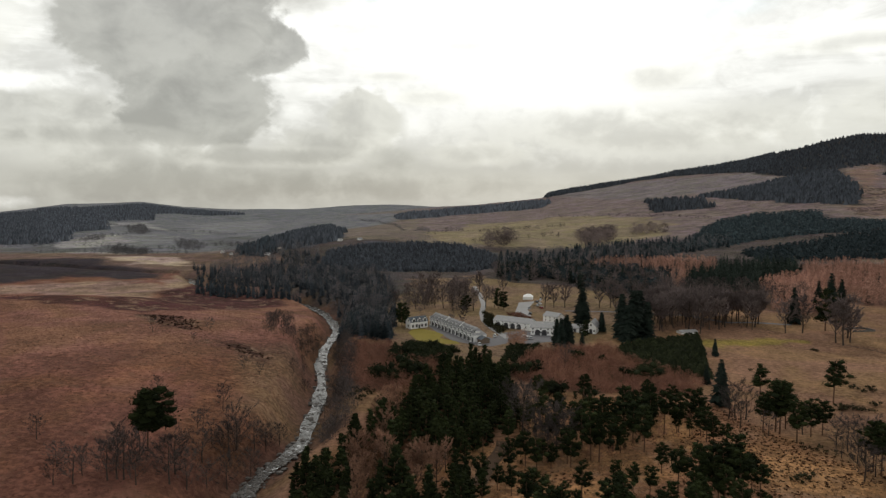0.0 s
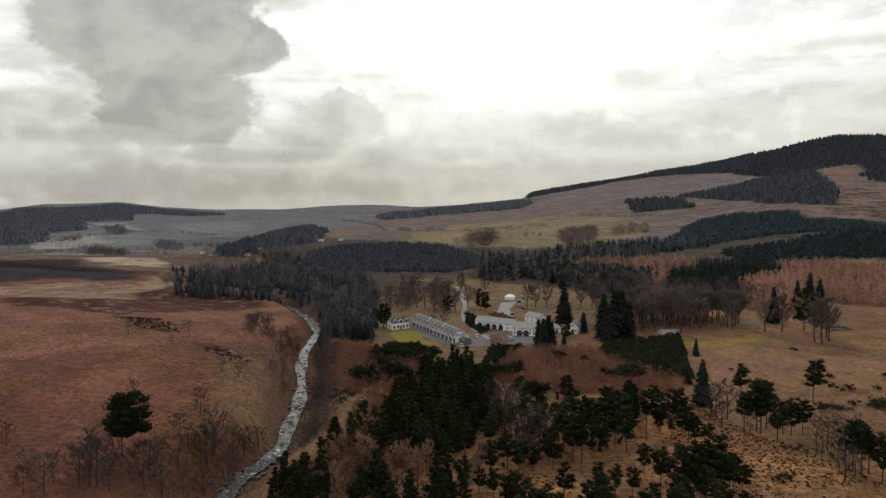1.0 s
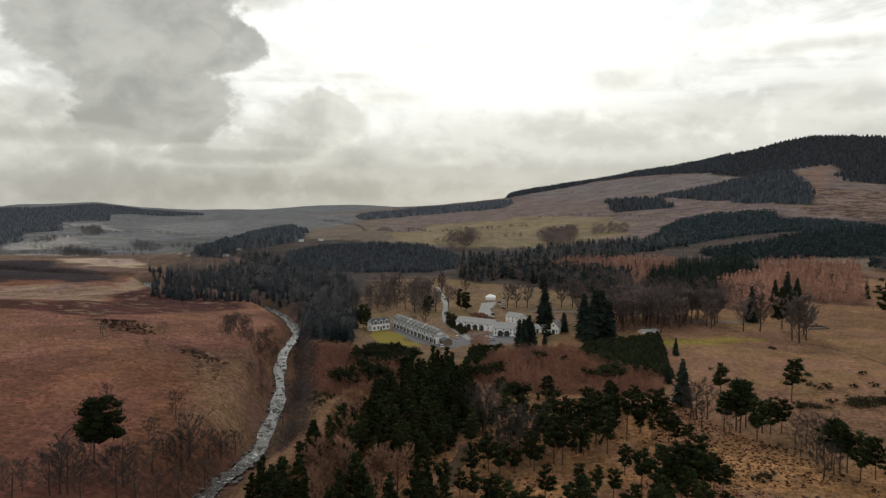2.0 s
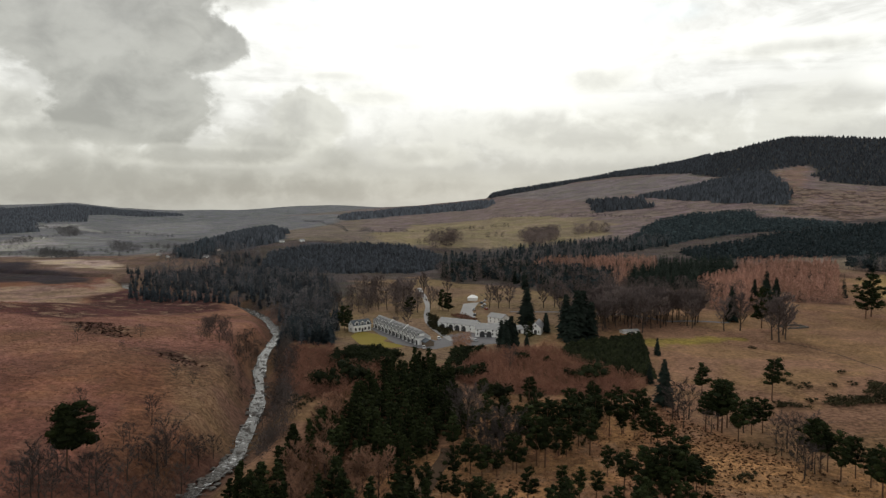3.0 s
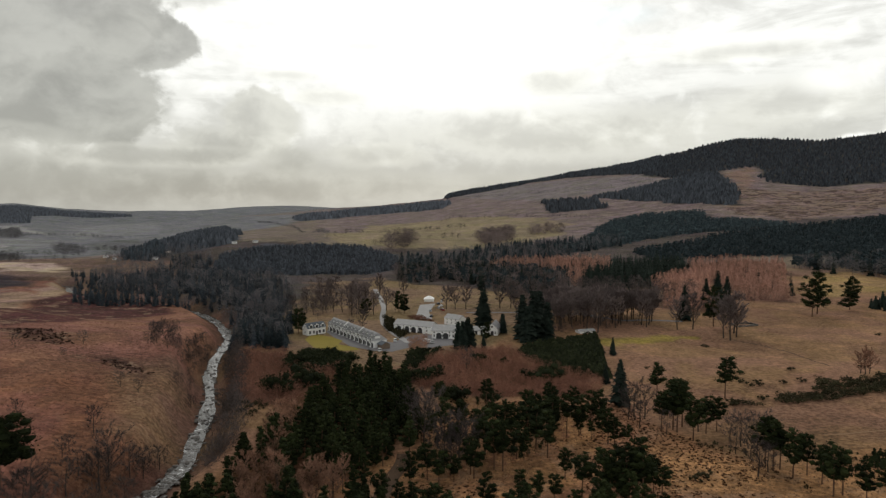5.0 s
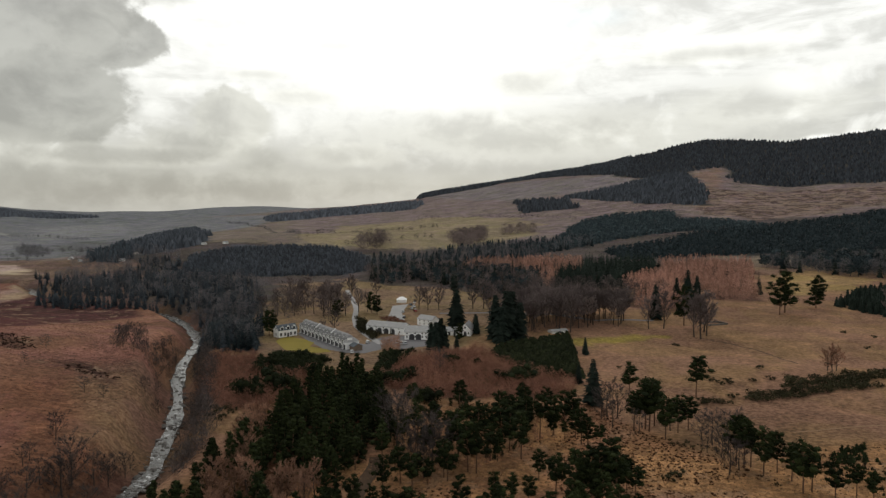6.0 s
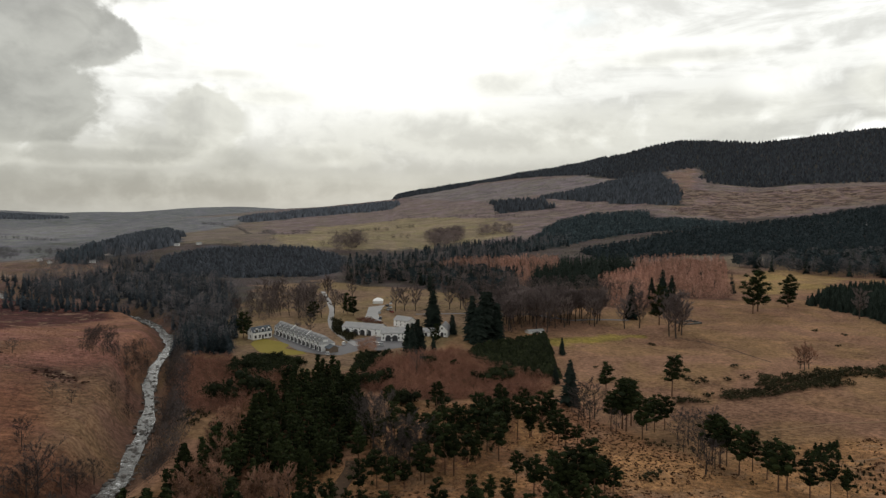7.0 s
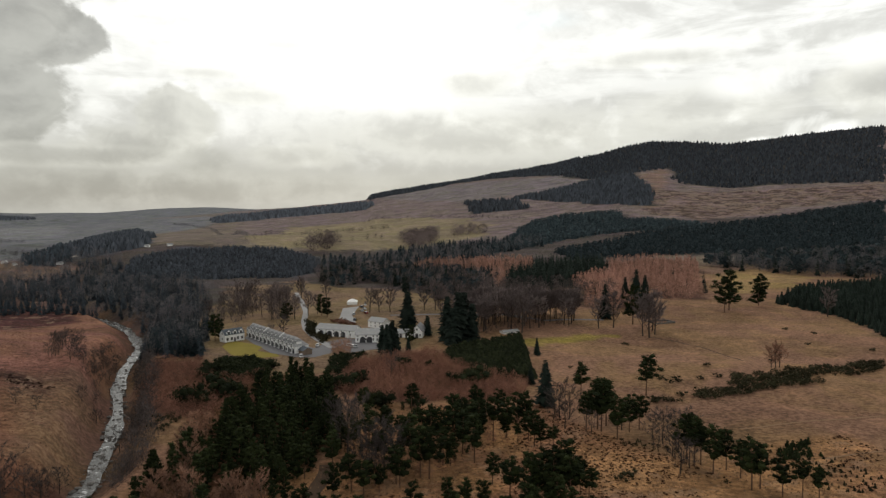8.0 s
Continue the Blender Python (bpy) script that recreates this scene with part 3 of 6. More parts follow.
FIR_SPOTS = [(57.4, 342.3, 14.5), (62.1, 345.6, 12.3), (86.4, 382.2, 10.3), (68.2, 345.5, 6.8), (78.1, 396.4, 23.3), (97.7, 362.7, 26.2), (92.8, 366.1, 23.7), (93.0, 355.5, 19.2), (105.3, 363.7, 19.8), (55.8, 345.7, 13.7), (60.4, 344.9, 15.9), (86.9, 387.3, 10.4), (105.0, 378.6, 24.0)]
BARE_SPOTS_A = [(-102.7, 176.7, 6.8), (-83.4, 160.9, 7.1), (-77.2, 160.3, 10.9), (-73.9, 161.6, 12.4), (-70.4, 159.5, 9.1), (-64.3, 163.7, 13.0), (-64.4, 167.6, 11.0), (-66.2, 211.3, 8.1), (-57.2, 194.3, 13.3), (-54.0, 199.9, 9.0), (-58.1, 189.6, 10.4), (-61.7, 186.6, 6.9), (-67.3, 196.7, 5.1), (-87.5, 215.7, 6.1), (-100.6, 305.1, 6.2), (-120.1, 291.8, 6.1), (-99.6, 281.8, 3.9), (-71.3, 252.4, 5.7), (-64.7, 248.6, 4.9), (-52.2, 205.7, 7.4), (-49.3, 211.2, 7.6), (-61.2, 166.2, 10.8), (-90.6, 163.4, 6.5), (-83.4, 157.1, 9.3), (-58.3, 275.2, 6.1), (-53.6, 273.2, 5.3), (-67.7, 193.2, 5.4)]
BARE_SPOTS_B = [(95.0, 232.2, 10.9), (97.7, 234.4, 13.3), (100.9, 233.0, 12.2), (95.0, 223.2, 9.5), (118.5, 204.2, 11.3), (118.0, 209.3, 8.4), (118.4, 195.7, 12.0), (126.6, 205.3, 10.5), (101.1, 216.8, 8.4), (112.8, 219.3, 10.8), (52.4, 301.6, 10.7), (32.8, 201.2, 15.1), (27.5, 197.5, 12.2), (29.0, 192.1, 10.2), (24.5, 214.3, 15.1), (36.9, 205.8, 10.9), (-41.0, 243.5, 7.5), (-42.3, 270.9, 8.4), (-35.3, 238.7, 8.4), (-35.8, 217.6, 5.8), (113.8, 199.0, 6.9), (115.5, 194.1, 8.8), (114.8, 184.6, 9.4), (110.1, 181.4, 11.0)]
BIRCH_SPOTS = [(214.7, 273.8, 11.3), (216.7, 273.5, 10.2), (212.9, 274.0, 8.9)]
FIELD_PINES = [(299.5, 422.3, 27.5), (290.7, 414.9, 23.9), (346.2, 451.5, 20.5), (210.4, 388.3, 23.4)]
PINE_SPOTS_D = [(331.1, 433.9, 18.7), (-23.0, 396.3, 14.0), (-20.7, 400.5, 10.6), (36.5, 466.5, 13.9), (39.8, 461.2, 12.2), (15.4, 457.6, 10.4), (13.2, 454.6, 8.8), (73.1, 363.3, 9.8)]
PINE_SPOTS_C = [(57.6, 221.7, 14.0), (49.3, 202.0, 10.9), (58.3, 201.9, 13.8), (65.6, 221.7, 12.1), (74.1, 220.0, 12.6), (79.4, 210.2, 11.4), (80.0, 216.8, 9.1), (105.7, 219.3, 17.0), (107.2, 211.5, 14.1), (100.5, 219.4, 12.6), (37.3, 229.3, 9.1), (41.8, 218.9, 8.7), (41.4, 195.1, 13.9), (31.2, 201.4, 10.7), (49.4, 217.2, 11.7), (22.5, 189.5, 10.0), (62.5, 170.2, 13.4), (68.0, 173.8, 13.0), (77.5, 174.4, 10.0), (71.9, 171.1, 15.4), (9.3, 171.1, 10.5), (17.5, 184.8, 9.7), (-29.9, 164.5, 8.8), (116.9, 185.5, 14.3), (117.4, 190.0, 13.6)]
BARE_SPOTS_C = [(-31.6, 471.8, 12.4), (-18.1, 463.5, 11.3), (-11.8, 463.7, 12.1), (-5.2, 470.9, 11.5), (6.2, 484.0, 16.9), (10.8, 478.9, 17.6), (15.9, 484.8, 19.0), (19.8, 458.3, 15.2), (5.1, 395.9, 7.6), (11.7, 404.9, 10.6), (28.7, 471.0, 16.5), (34.4, 471.7, 12.4), (68.3, 472.0, 16.6), (74.0, 472.2, 15.8), (81.5, 472.0, 17.6), (106.9, 436.7, 15.7), (111.9, 473.0, 19.1), (104.3, 472.6, 16.9), (46.6, 550.6, 14.5), (138.3, 378.5, 21.1), (193.6, 379.9, 22.3), (185.3, 381.7, 18.5), (210.2, 366.2, 22.1)]
BROWN_SPOTS = [(340.0, 381.3, 18.4), (198.0, 348.6, 23.8), (197.4, 354.7, 22.0), (205.8, 355.9, 19.7), (25.7, 224.9, 14.2), (29.9, 229.5, 13.3), (22.7, 231.4, 12.2), (28.8, 201.7, 14.2), (32.0, 195.9, 12.5)]
BUSH_SPOTS = [(-25.2, 263.8, 7.2), (-20.0, 265.1, 8.4), (-13.0, 274.6, 9.6), (-9.6, 274.6, 7.4), (79.1, 283.8, 8.0), (84.1, 285.5, 8.1), (75.3, 286.9, 5.4), (26.9, 287.3, 7.3), (32.6, 286.7, 7.8), (37.9, 292.3, 6.7), (59.9, 315.9, 5.9), (70.6, 312.5, 3.9), (39.6, 263.8, 6.7), (42.0, 259.2, 7.1), (53.1, 257.1, 6.0)]
GORSE_SPOTS = [(176.4, 335.0, 2.0), (163.4, 268.3, 2.2), (157.0, 268.5, 2.2), (95.2, 181.3, 2.7), (143.1, 244.2, 2.5), (139.1, 244.2, 2.9), (153.7, 248.6, 2.6), (222.4, 285.9, 1.6), (187.3, 283.0, 2.3), (285.9, 353.3, 2.0), (290.6, 337.3, 1.9), (266.4, 313.8, 1.8), (173.3, 266.3, 2.2), (182.1, 267.6, 2.2), (162.1, 264.9, 2.1), (157.7, 264.0, 2.1), (177.0, 333.6, 1.6), (246.5, 256.0, 1.8), (286.7, 294.6, 2.1), (129.5, 295.6, 1.4), (91.3, 179.2, 2.4)]
RIVER_GORSE = [(-31.0, 238.1, 2.0), (-29.5, 241.4, 2.0), (-28.2, 244.1, 2.0), (-26.7, 248.0, 2.0), (-28.0, 235.2, 2.0), (-26.5, 238.9, 2.0), (-24.7, 243.7, 2.0), (-30.9, 246.1, 2.0), (-21.9, 235.1, 2.0), (-20.8, 239.6, 2.0)]
HEDGES = [
    [(-714, 1146), (-672, 1235), (-550, 1184), (-376, 1043)],
    [(-1118, 2373), (-756, 1750), (-604, 1753), (-465, 1608)],
    [(-570, 990), (-537, 1032), (-472, 999), (-345, 954)],
    [(-698, 1344), (-718, 1548), (-689, 1657)],
    [(-470, 1304), (-346, 1134), (-279, 992)],
    [(-19, 1007), (92, 1528), (175, 1509), (253, 1478)],
    [(35, 948), (92, 997), (184, 1127)],
    [(251, 1802), (389, 1659), (450, 1510)],
    [(457, 1621), (479, 1489), (529, 1403)],
    [(497, 984), (566, 996), (638, 1025)],
    [(-256, 2245), (-123, 1847), (-21, 1103)],
]


# colour of each cover, how much dark heath grows in it, and the softness of its edge in metres
COVER = [
    # fields across the valley: blued and greyed in the colour to imitate haze
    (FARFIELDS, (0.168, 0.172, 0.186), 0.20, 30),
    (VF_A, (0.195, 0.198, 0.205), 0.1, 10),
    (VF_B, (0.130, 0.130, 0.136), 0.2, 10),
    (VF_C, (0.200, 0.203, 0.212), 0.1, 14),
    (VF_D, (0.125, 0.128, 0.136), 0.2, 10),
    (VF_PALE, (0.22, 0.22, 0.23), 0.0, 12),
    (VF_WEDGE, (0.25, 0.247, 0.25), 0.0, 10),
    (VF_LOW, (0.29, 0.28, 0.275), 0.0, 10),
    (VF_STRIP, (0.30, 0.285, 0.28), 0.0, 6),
    # hillside: extra blue for haze over the middle distance
    (HILLSIDE, (0.192, 0.150, 0.146), 0.35, 25),
    (MIDFIELD, (0.228, 0.184, 0.118), 0.05, 6),
    (GREYFIELD, (0.185, 0.150, 0.132), 0.0, 6),
    (FELLED, (0.190, 0.165, 0.168), 0.25, 8),
    (CLEARING, (0.210, 0.140, 0.115), 0.2, 6),
    (SLOPE_EAST, (0.200, 0.146, 0.132), 0.85, 12),
    # mid-distance wood floor, greyed towards the haze
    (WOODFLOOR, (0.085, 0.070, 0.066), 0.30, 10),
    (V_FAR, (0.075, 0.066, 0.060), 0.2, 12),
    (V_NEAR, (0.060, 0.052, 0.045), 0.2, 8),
    (V_CLEAR, (0.24, 0.19, 0.17), 0.1, 8),
    (FIELD_YELLOW, (0.270, 0.182, 0.085), 0.0, 6),
    *((f, (0.115, 0.068, 0.048), 0.2, 8) for f in (L_A, L_B, L_C, L_D, L_E)),
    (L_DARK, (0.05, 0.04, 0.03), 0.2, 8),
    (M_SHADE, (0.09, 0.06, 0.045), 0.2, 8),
    (VALLEY_HEATH, (0.175, 0.118, 0.094), 0.35, 40),
    (MOOR, (0.188, 0.087, 0.059), 0.34, 8),
    (MOOR_FAR, (0.245, 0.122, 0.086), 0.3, 40),
    (MOOR_LOW, (0.125, 0.058, 0.038), 0.30, 25),
    (MOOR_STRAW, (0.220, 0.130, 0.085), 0.15, 12),
    (MOOR_RED, (0.088, 0.036, 0.034), 0.60, 9),
    (MOOR_PALE, (0.320, 0.215, 0.165), 0.45, 9),
    (MOOR_BAND_A, (0.115, 0.060, 0.045), 0.80, 10),
    (MOOR_BAND_B, (0.120, 0.065, 0.048), 0.80, 8),
    (HEATHER_BANK, (0.040, 0.034, 0.040), 0.32, 22),
    (VF_STRAW, (0.40, 0.31, 0.25), 0.0, 8),
    (STRAW_B, (0.33, 0.23, 0.17), 0.2, 8),
    (BRACKEN, (0.370, 0.195, 0.102), 0.45, 10),
    (ESTATE, (0.200, 0.138, 0.084), 0.0, 6),
    (STRIP, (0.235, 0.182, 0.050), 0.0, 3),
    (SCRUB_WEST, (0.110, 0.055, 0.036), 0.2, 6),
    (SCRUB_EAST, (0.110, 0.055, 0.036), 0.1, 6),
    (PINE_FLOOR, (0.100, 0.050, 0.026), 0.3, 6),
]
# floors under woods; the far ones are blued to imitate haze
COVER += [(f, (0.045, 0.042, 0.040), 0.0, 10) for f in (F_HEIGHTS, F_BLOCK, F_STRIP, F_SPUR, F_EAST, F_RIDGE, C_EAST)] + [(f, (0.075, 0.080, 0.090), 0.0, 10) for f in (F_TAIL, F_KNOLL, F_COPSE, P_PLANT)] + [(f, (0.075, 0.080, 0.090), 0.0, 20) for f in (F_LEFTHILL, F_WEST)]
FIELD = (0.240, 0.141, 0.085)


def build_ground():
    near, far = 60.0, 4950.0
    radii = [0.0, 25.0, 45.0]
    r = near
    while r < far:
        radii.append(r)
        r += max(1.6, 0.0102 * r)
    radii.append(far)
    fan = np.concatenate([np.arange(-40, 54, 0.36), np.arange(54, 320, 2.0)])
    R, A = np.meshgrid(np.array(radii[1:]), np.radians(fan), indexing="ij")
    X, Y = R * np.sin(A), R * np.cos(A)
    Z = terrain(X, Y)
    n, k = X.shape
    co = np.stack([X, Y, Z], -1).reshape(-1, 3)
    centre = np.array([[0, 0, float(terrain(0.0, 0.0))]])
    co = np.concatenate([co, centre])
    i = np.arange(n - 1)[:, None] * k
    j = np.arange(k)[None, :]
    jn = (j + 1) % k
    quads = np.stack([i + j, i + k + j, i + k + jn, i + jn], -1).reshape(-1, 4)
    quads = quads[:, ::-1]
    faces = [tuple(q) for q in quads.tolist()] + [(n * k, (c + 1) % k, c) for c in range(k)]
    mesh = bpy.data.meshes.new("ground")
    mesh.from_pydata(co.tolist(), [], faces)
    mesh.polygons.foreach_set("use_smooth", np.ones(len(mesh.polygons), bool))
    x, y = co[:, 0], co[:, 1]
    d = np.hypot(x, y)
    # ragged borders between the covers
    wx = x + (fbm(x, y, 22, 31) - 0.5) * np.minimum(30, d * 0.04) + (fbm(x, y, 90, 61) - 0.5) * np.minimum(60, d * 0.05)
    wy = y + (fbm(x, y, 22, 47) - 0.5) * np.minimum(50, d * 0.07) + (fbm(x, y, 90, 67) - 0.5) * np.minimum(90, d * 0.07)
    color = np.tile(np.array(FIELD), (len(x), 1))
    heath = np.full(len(x), 0.10)
    # open ground turns grey-brown with distance, imitating haze
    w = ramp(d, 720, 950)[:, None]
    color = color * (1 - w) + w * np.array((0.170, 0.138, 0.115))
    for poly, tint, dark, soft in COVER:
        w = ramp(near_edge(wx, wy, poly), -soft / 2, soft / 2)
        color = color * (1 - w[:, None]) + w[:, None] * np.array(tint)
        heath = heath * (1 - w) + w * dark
    # the far country is heath, blended to blue-grey to imitate haze
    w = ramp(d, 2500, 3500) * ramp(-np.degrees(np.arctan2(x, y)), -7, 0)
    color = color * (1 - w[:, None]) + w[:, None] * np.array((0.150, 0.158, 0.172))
    bank = np.exp(-(line_distance(x, y, RIVER) / 9) ** 2)[:, None]
    color = color * (1 - 0.6 * bank) + 0.6 * bank * np.array((0.06, 0.045, 0.033))
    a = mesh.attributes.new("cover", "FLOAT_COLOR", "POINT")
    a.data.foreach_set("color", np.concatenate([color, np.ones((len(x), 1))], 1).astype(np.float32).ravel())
    a = mesh.attributes.new("heath", "FLOAT", "POINT")
    a.data.foreach_set("value", heath.astype(np.float32))
    mesh.materials.append(GROUND)
    return tagged(new("ground", mesh), "brown winter moorland, fields and wooded hills", "ground", kind="structure")


build_ground()


def ribbon(name, line, widths, lift, material, label, category, step=2.0, sink=None):
    """A strip that follows a line over the ground."""
    pts = []
    for (ax, ay), (bx, by) in zip(line, line[1:]):
        m = max(1, int(math.hypot(bx - ax, by - ay) / step))
        pts += [(ax + (bx - ax) * s / m, ay + (by - ay) * s / m) for s in range(m)]
    pts.append(line[-1])
    pts = np.array(pts, float)
    for _ in range(6):
        pts[1:-1] = (pts[:-2] + 2 * pts[1:-1] + pts[2:]) / 4
    way = np.gradient(pts, axis=0)
    side = np.stack([way[:, 1], -way[:, 0]], 1) / np.linalg.norm(way, axis=1)[:, None]
    w = np.interp(np.linspace(0, 1, len(pts)), np.linspace(0, 1, len(widths)), widths)
    w = w * (1 if sink is None else 0.6 + 0.8 * vnoise(pts[:, 0] / 8, pts[:, 1] / 8, 8))
    across = np.linspace(-0.5, 0.5, 5)
    grid = pts[:, None, :] + side[:, None, :] * (across[None, :, None] * w[:, None, None])
    if sink is None:
        z = terrain(grid[..., 0], grid[..., 1]) + lift
    else:
        z = np.repeat(river_level(pts[:, 1])[:, None], 5, 1)
    n = len(pts)
    co = np.concatenate([grid, z[..., None]], -1).reshape(-1, 3)
    faces = [(a * 5 + b, a * 5 + b + 1, a * 5 + b + 6, a * 5 + b + 5) for a in range(n - 1) for b in range(4)]
    mesh = bpy.data.meshes.new(name)
    mesh.from_pydata(co.tolist(), [], faces)
    mesh.materials.append(material)
    return tagged(new(name, mesh), label, category, kind="structure")


def patch(name, poly, lift, material, label, category, step=2.0):
    """A level-edged piece of ground laid on the land: a lawn or a yard."""
    xs, ys = [p[0] for p in poly], [p[1] for p in poly]
    bm = bmesh.new()
    bm.faces.new([bm.verts.new((px, py, 0)) for px, py in poly])
    for axis, lo, hi in ((0, min(xs), max(xs)), (1, min(ys), max(ys))):
        v = lo + step
        while v < hi:
            p, q = [0, 0, 0], [0, 0, 0]
            p[axis], q[axis] = v, 1
            bmesh.ops.bisect_plane(bm, geom=bm.verts[:] + bm.edges[:] + bm.faces[:], plane_co=p, plane_no=q)
            v += step
    for v in bm.verts:
        v.co.z = float(terrain(v.co.x, v.co.y)) + lift
    bmesh.ops.recalc_face_normals(bm, faces=bm.faces[:])
    if bm.faces[:][0].normal.z < 0:
        bmesh.ops.reverse_faces(bm, faces=bm.faces[:])
    mesh = bpy.data.meshes.new(name)
    bm.to_mesh(mesh)
    bm.free()
    mesh.materials.append(material)
    return tagged(new(name, mesh), label, category, kind="structure")


ASPHALT = surface("grey_gravelled_asphalt", (0.17, 0.166, 0.172), 0.9, spread=0.15, scale=0.4, bump=0.1)
TRACK = surface("earth_track", (0.085, 0.055, 0.036), 1.0, spread=0.3, scale=0.5)
PALE_TRACK = surface("pale_forest_track", (0.30, 0.26, 0.23), 0.95, spread=0.2, scale=0.1)
LAWN = surface("mown_lawn", (0.235, 0.187, 0.036), 0.95, spread=0.25, scale=0.4, stain=(0.14, 0.10, 0.045))
STONE = surface("river_stone", (0.11, 0.10, 0.09), 0.7, spread=0.4, scale=1.2, per_object=0.3)

def boulders(name, line, reach, count, lo, hi, seed, label):
    """Loose stones along a stream."""
    g = np.random.RandomState(seed)
    k = g.randint(0, len(line) - 1, count)
    a, b = np.array(line, float)[k], np.array(line, float)[k + 1]
    p = a + (b - a) * g.rand(count, 1) + (g.rand(count, 2) - 0.5) * 2 * reach
    bm = bmesh.new()
    bmesh.ops.create_icosphere(bm, subdivisions=1, radius=1.0)
    tv = np.array([v.co[:] for v in bm.verts])
    tf = np.array([[v.index for v in f.verts] for f in bm.faces])
    bm.free()
    size = lo + (hi - lo) * g.rand(count) ** 2.5
    V, Fc = [], []
    for i in range(count):
        v = tv * (0.75 + 0.5 * g.rand(len(tv), 1)) * size[i] * np.array((1.2, 1.0, 0.65))
        z = max(float(terrain(p[i, 0], p[i, 1])), float(river_level(p[i, 1])) - 0.2 * size[i])
        V.append(v + (p[i, 0], p[i, 1], z))
        Fc.append(tf + i * len(tv))
    mesh = bpy.data.meshes.new(name)
    mesh.from_pydata(np.concatenate(V).tolist(), [], np.concatenate(Fc).tolist())
    mesh.materials.append(STONE)
    return tagged(new(name, mesh), label, "boulders", kind="stuff")


boulders("boulders", RIVER[1:17], 3.3, 900, 0.2, 0.95, 5, "grey boulders in and beside the river")
ribbon("river", RIVER[1:], RIVER_WIDTHS, 0, WATER, "shallow stony river with white riffles between moorland banks", "river", 1.5, sink=RIVER_SINK)


# ---- shapes ----
class Shape:
    """A mesh in the making."""

    def __init__(self):
        self.v, self.f = [], []

    def add(self, verts, faces):
        k = len(self.v)
        self.v += [tuple(p) for p in verts]
        self.f += [tuple(k + i for i in face) for face in faces]
        return self

    def box(self, x0, x1, y0, y1, z0, z1):
        return self.add([(x, y, z) for z in (z0, z1) for x, y in ((x0, y0), (x1, y0), (x1, y1), (x0, y1))],
                        [(3, 2, 1, 0), (4, 5, 6, 7), (0, 1, 5, 4), (1, 2, 6, 5), (2, 3, 7, 6), (3, 0, 4, 7)])

    def prism(self, outline, lo, hi, axis="y"):
        """An outline pushed along x (points y, z), y (points x, z) or z (points x, y)."""
        put = {"x": lambda a, b, c: (c, a, b), "y": lambda a, b, c: (a, c, b), "z": lambda a, b, c: (a, b, c)}[axis]
        n = len(outline)
        verts = [put(a, b, lo) for a, b in outline] + [put(a, b, hi) for a, b in outline]
        return self.add(verts, [tuple(range(n))[::-1], tuple(range(n, 2 * n))] + [(i, (i + 1) % n, n + (i + 1) % n, n + i) for i in range(n)])

    def tube(self, path, radii, sides=5):
        rings = []
        for i, p in enumerate(path):
            p = Vector(p)
            a, b = Vector(path[max(i - 1, 0)]), Vector(path[min(i + 1, len(path) - 1)])
            way = (b - a).normalized()
            u = way.orthogonal().normalized()
            w = way.cross(u)
            rings.append([p + (u * math.cos(t) + w * math.sin(t)) * radii[i] for t in [2 * math.pi * s / sides for s in range(sides)]])
        verts = [q for ring in rings for q in ring]
        faces = [(i * sides + s, i * sides + (s + 1) % sides, (i + 1) * sides + (s + 1) % sides, (i + 1) * sides + s) for i in range(len(path) - 1) for s in range(sides)]
        return self.add(verts, faces)

    def link(self, name, material, parent=None, label="", smooth=False):
        mesh = bpy.data.meshes.new(name)
        mesh.from_pydata(self.v, [], self.f)
        mesh.materials.append(material)
        if smooth:
            mesh.polygons.foreach_set("use_smooth", np.ones(len(mesh.polygons), bool))
        ob = new(name, mesh)
        ob.parent = parent
        return tagged(ob, label)


def mended(ob):
    """Turns all faces outwards."""
    bm = bmesh.new()
    bm.from_mesh(ob.data)
    bmesh.ops.recalc_face_normals(bm, faces=bm.faces[:])
    bm.to_mesh(ob.data)
    bm.free()
    return ob


def spray(shape, rng, centre, radius, count, size, flat=0.6):
    """Loose triangles of needles or leaves about a point."""
    for _ in range(count):
        p = Vector((rng.gauss(0, 1), rng.gauss(0, 1), rng.gauss(0, 1)))
        p = p.normalized() * radius * rng.random() ** 0.45
        p.z *= flat
        p += centre
        a = Vector((rng.uniform(-1, 1), rng.uniform(-1, 1), rng.uniform(-0.7, 0.7))).normalized()
        b = a.cross(Vector((rng.uniform(-1, 1), rng.uniform(-1, 1), rng.uniform(-1, 1)))).normalized()
        s = size * rng.uniform(0.6, 1.3)
        shape.add([p - a * s * 0.5 - b * s * 0.3, p + a * s * 0.7, p - a * s * 0.3 + b * s * 0.5], [(0, 1, 2)])


GOLD = (1 + 5 ** 0.5) / 2
ICO_V = [Vector(p).normalized() for p in ((-1, GOLD, 0), (1, GOLD, 0), (-1, -GOLD, 0), (1, -GOLD, 0), (0, -1, GOLD), (0, 1, GOLD), (0, -1, -GOLD), (0, 1, -GOLD), (GOLD, 0, -1), (GOLD, 0, 1), (-GOLD, 0, -1), (-GOLD, 0, 1))]
ICO_F = [(0, 11, 5), (0, 5, 1), (0, 1, 7), (0, 7, 10), (0, 10, 11), (1, 5, 9), (5, 11, 4), (11, 10, 2), (10, 7, 6), (7, 1, 8), (3, 9, 4), (3, 4, 2), (3, 2, 6), (3, 6, 8), (3, 8, 9), (4, 9, 5), (2, 4, 11), (6, 2, 10), (8, 6, 7), (9, 8, 1)]


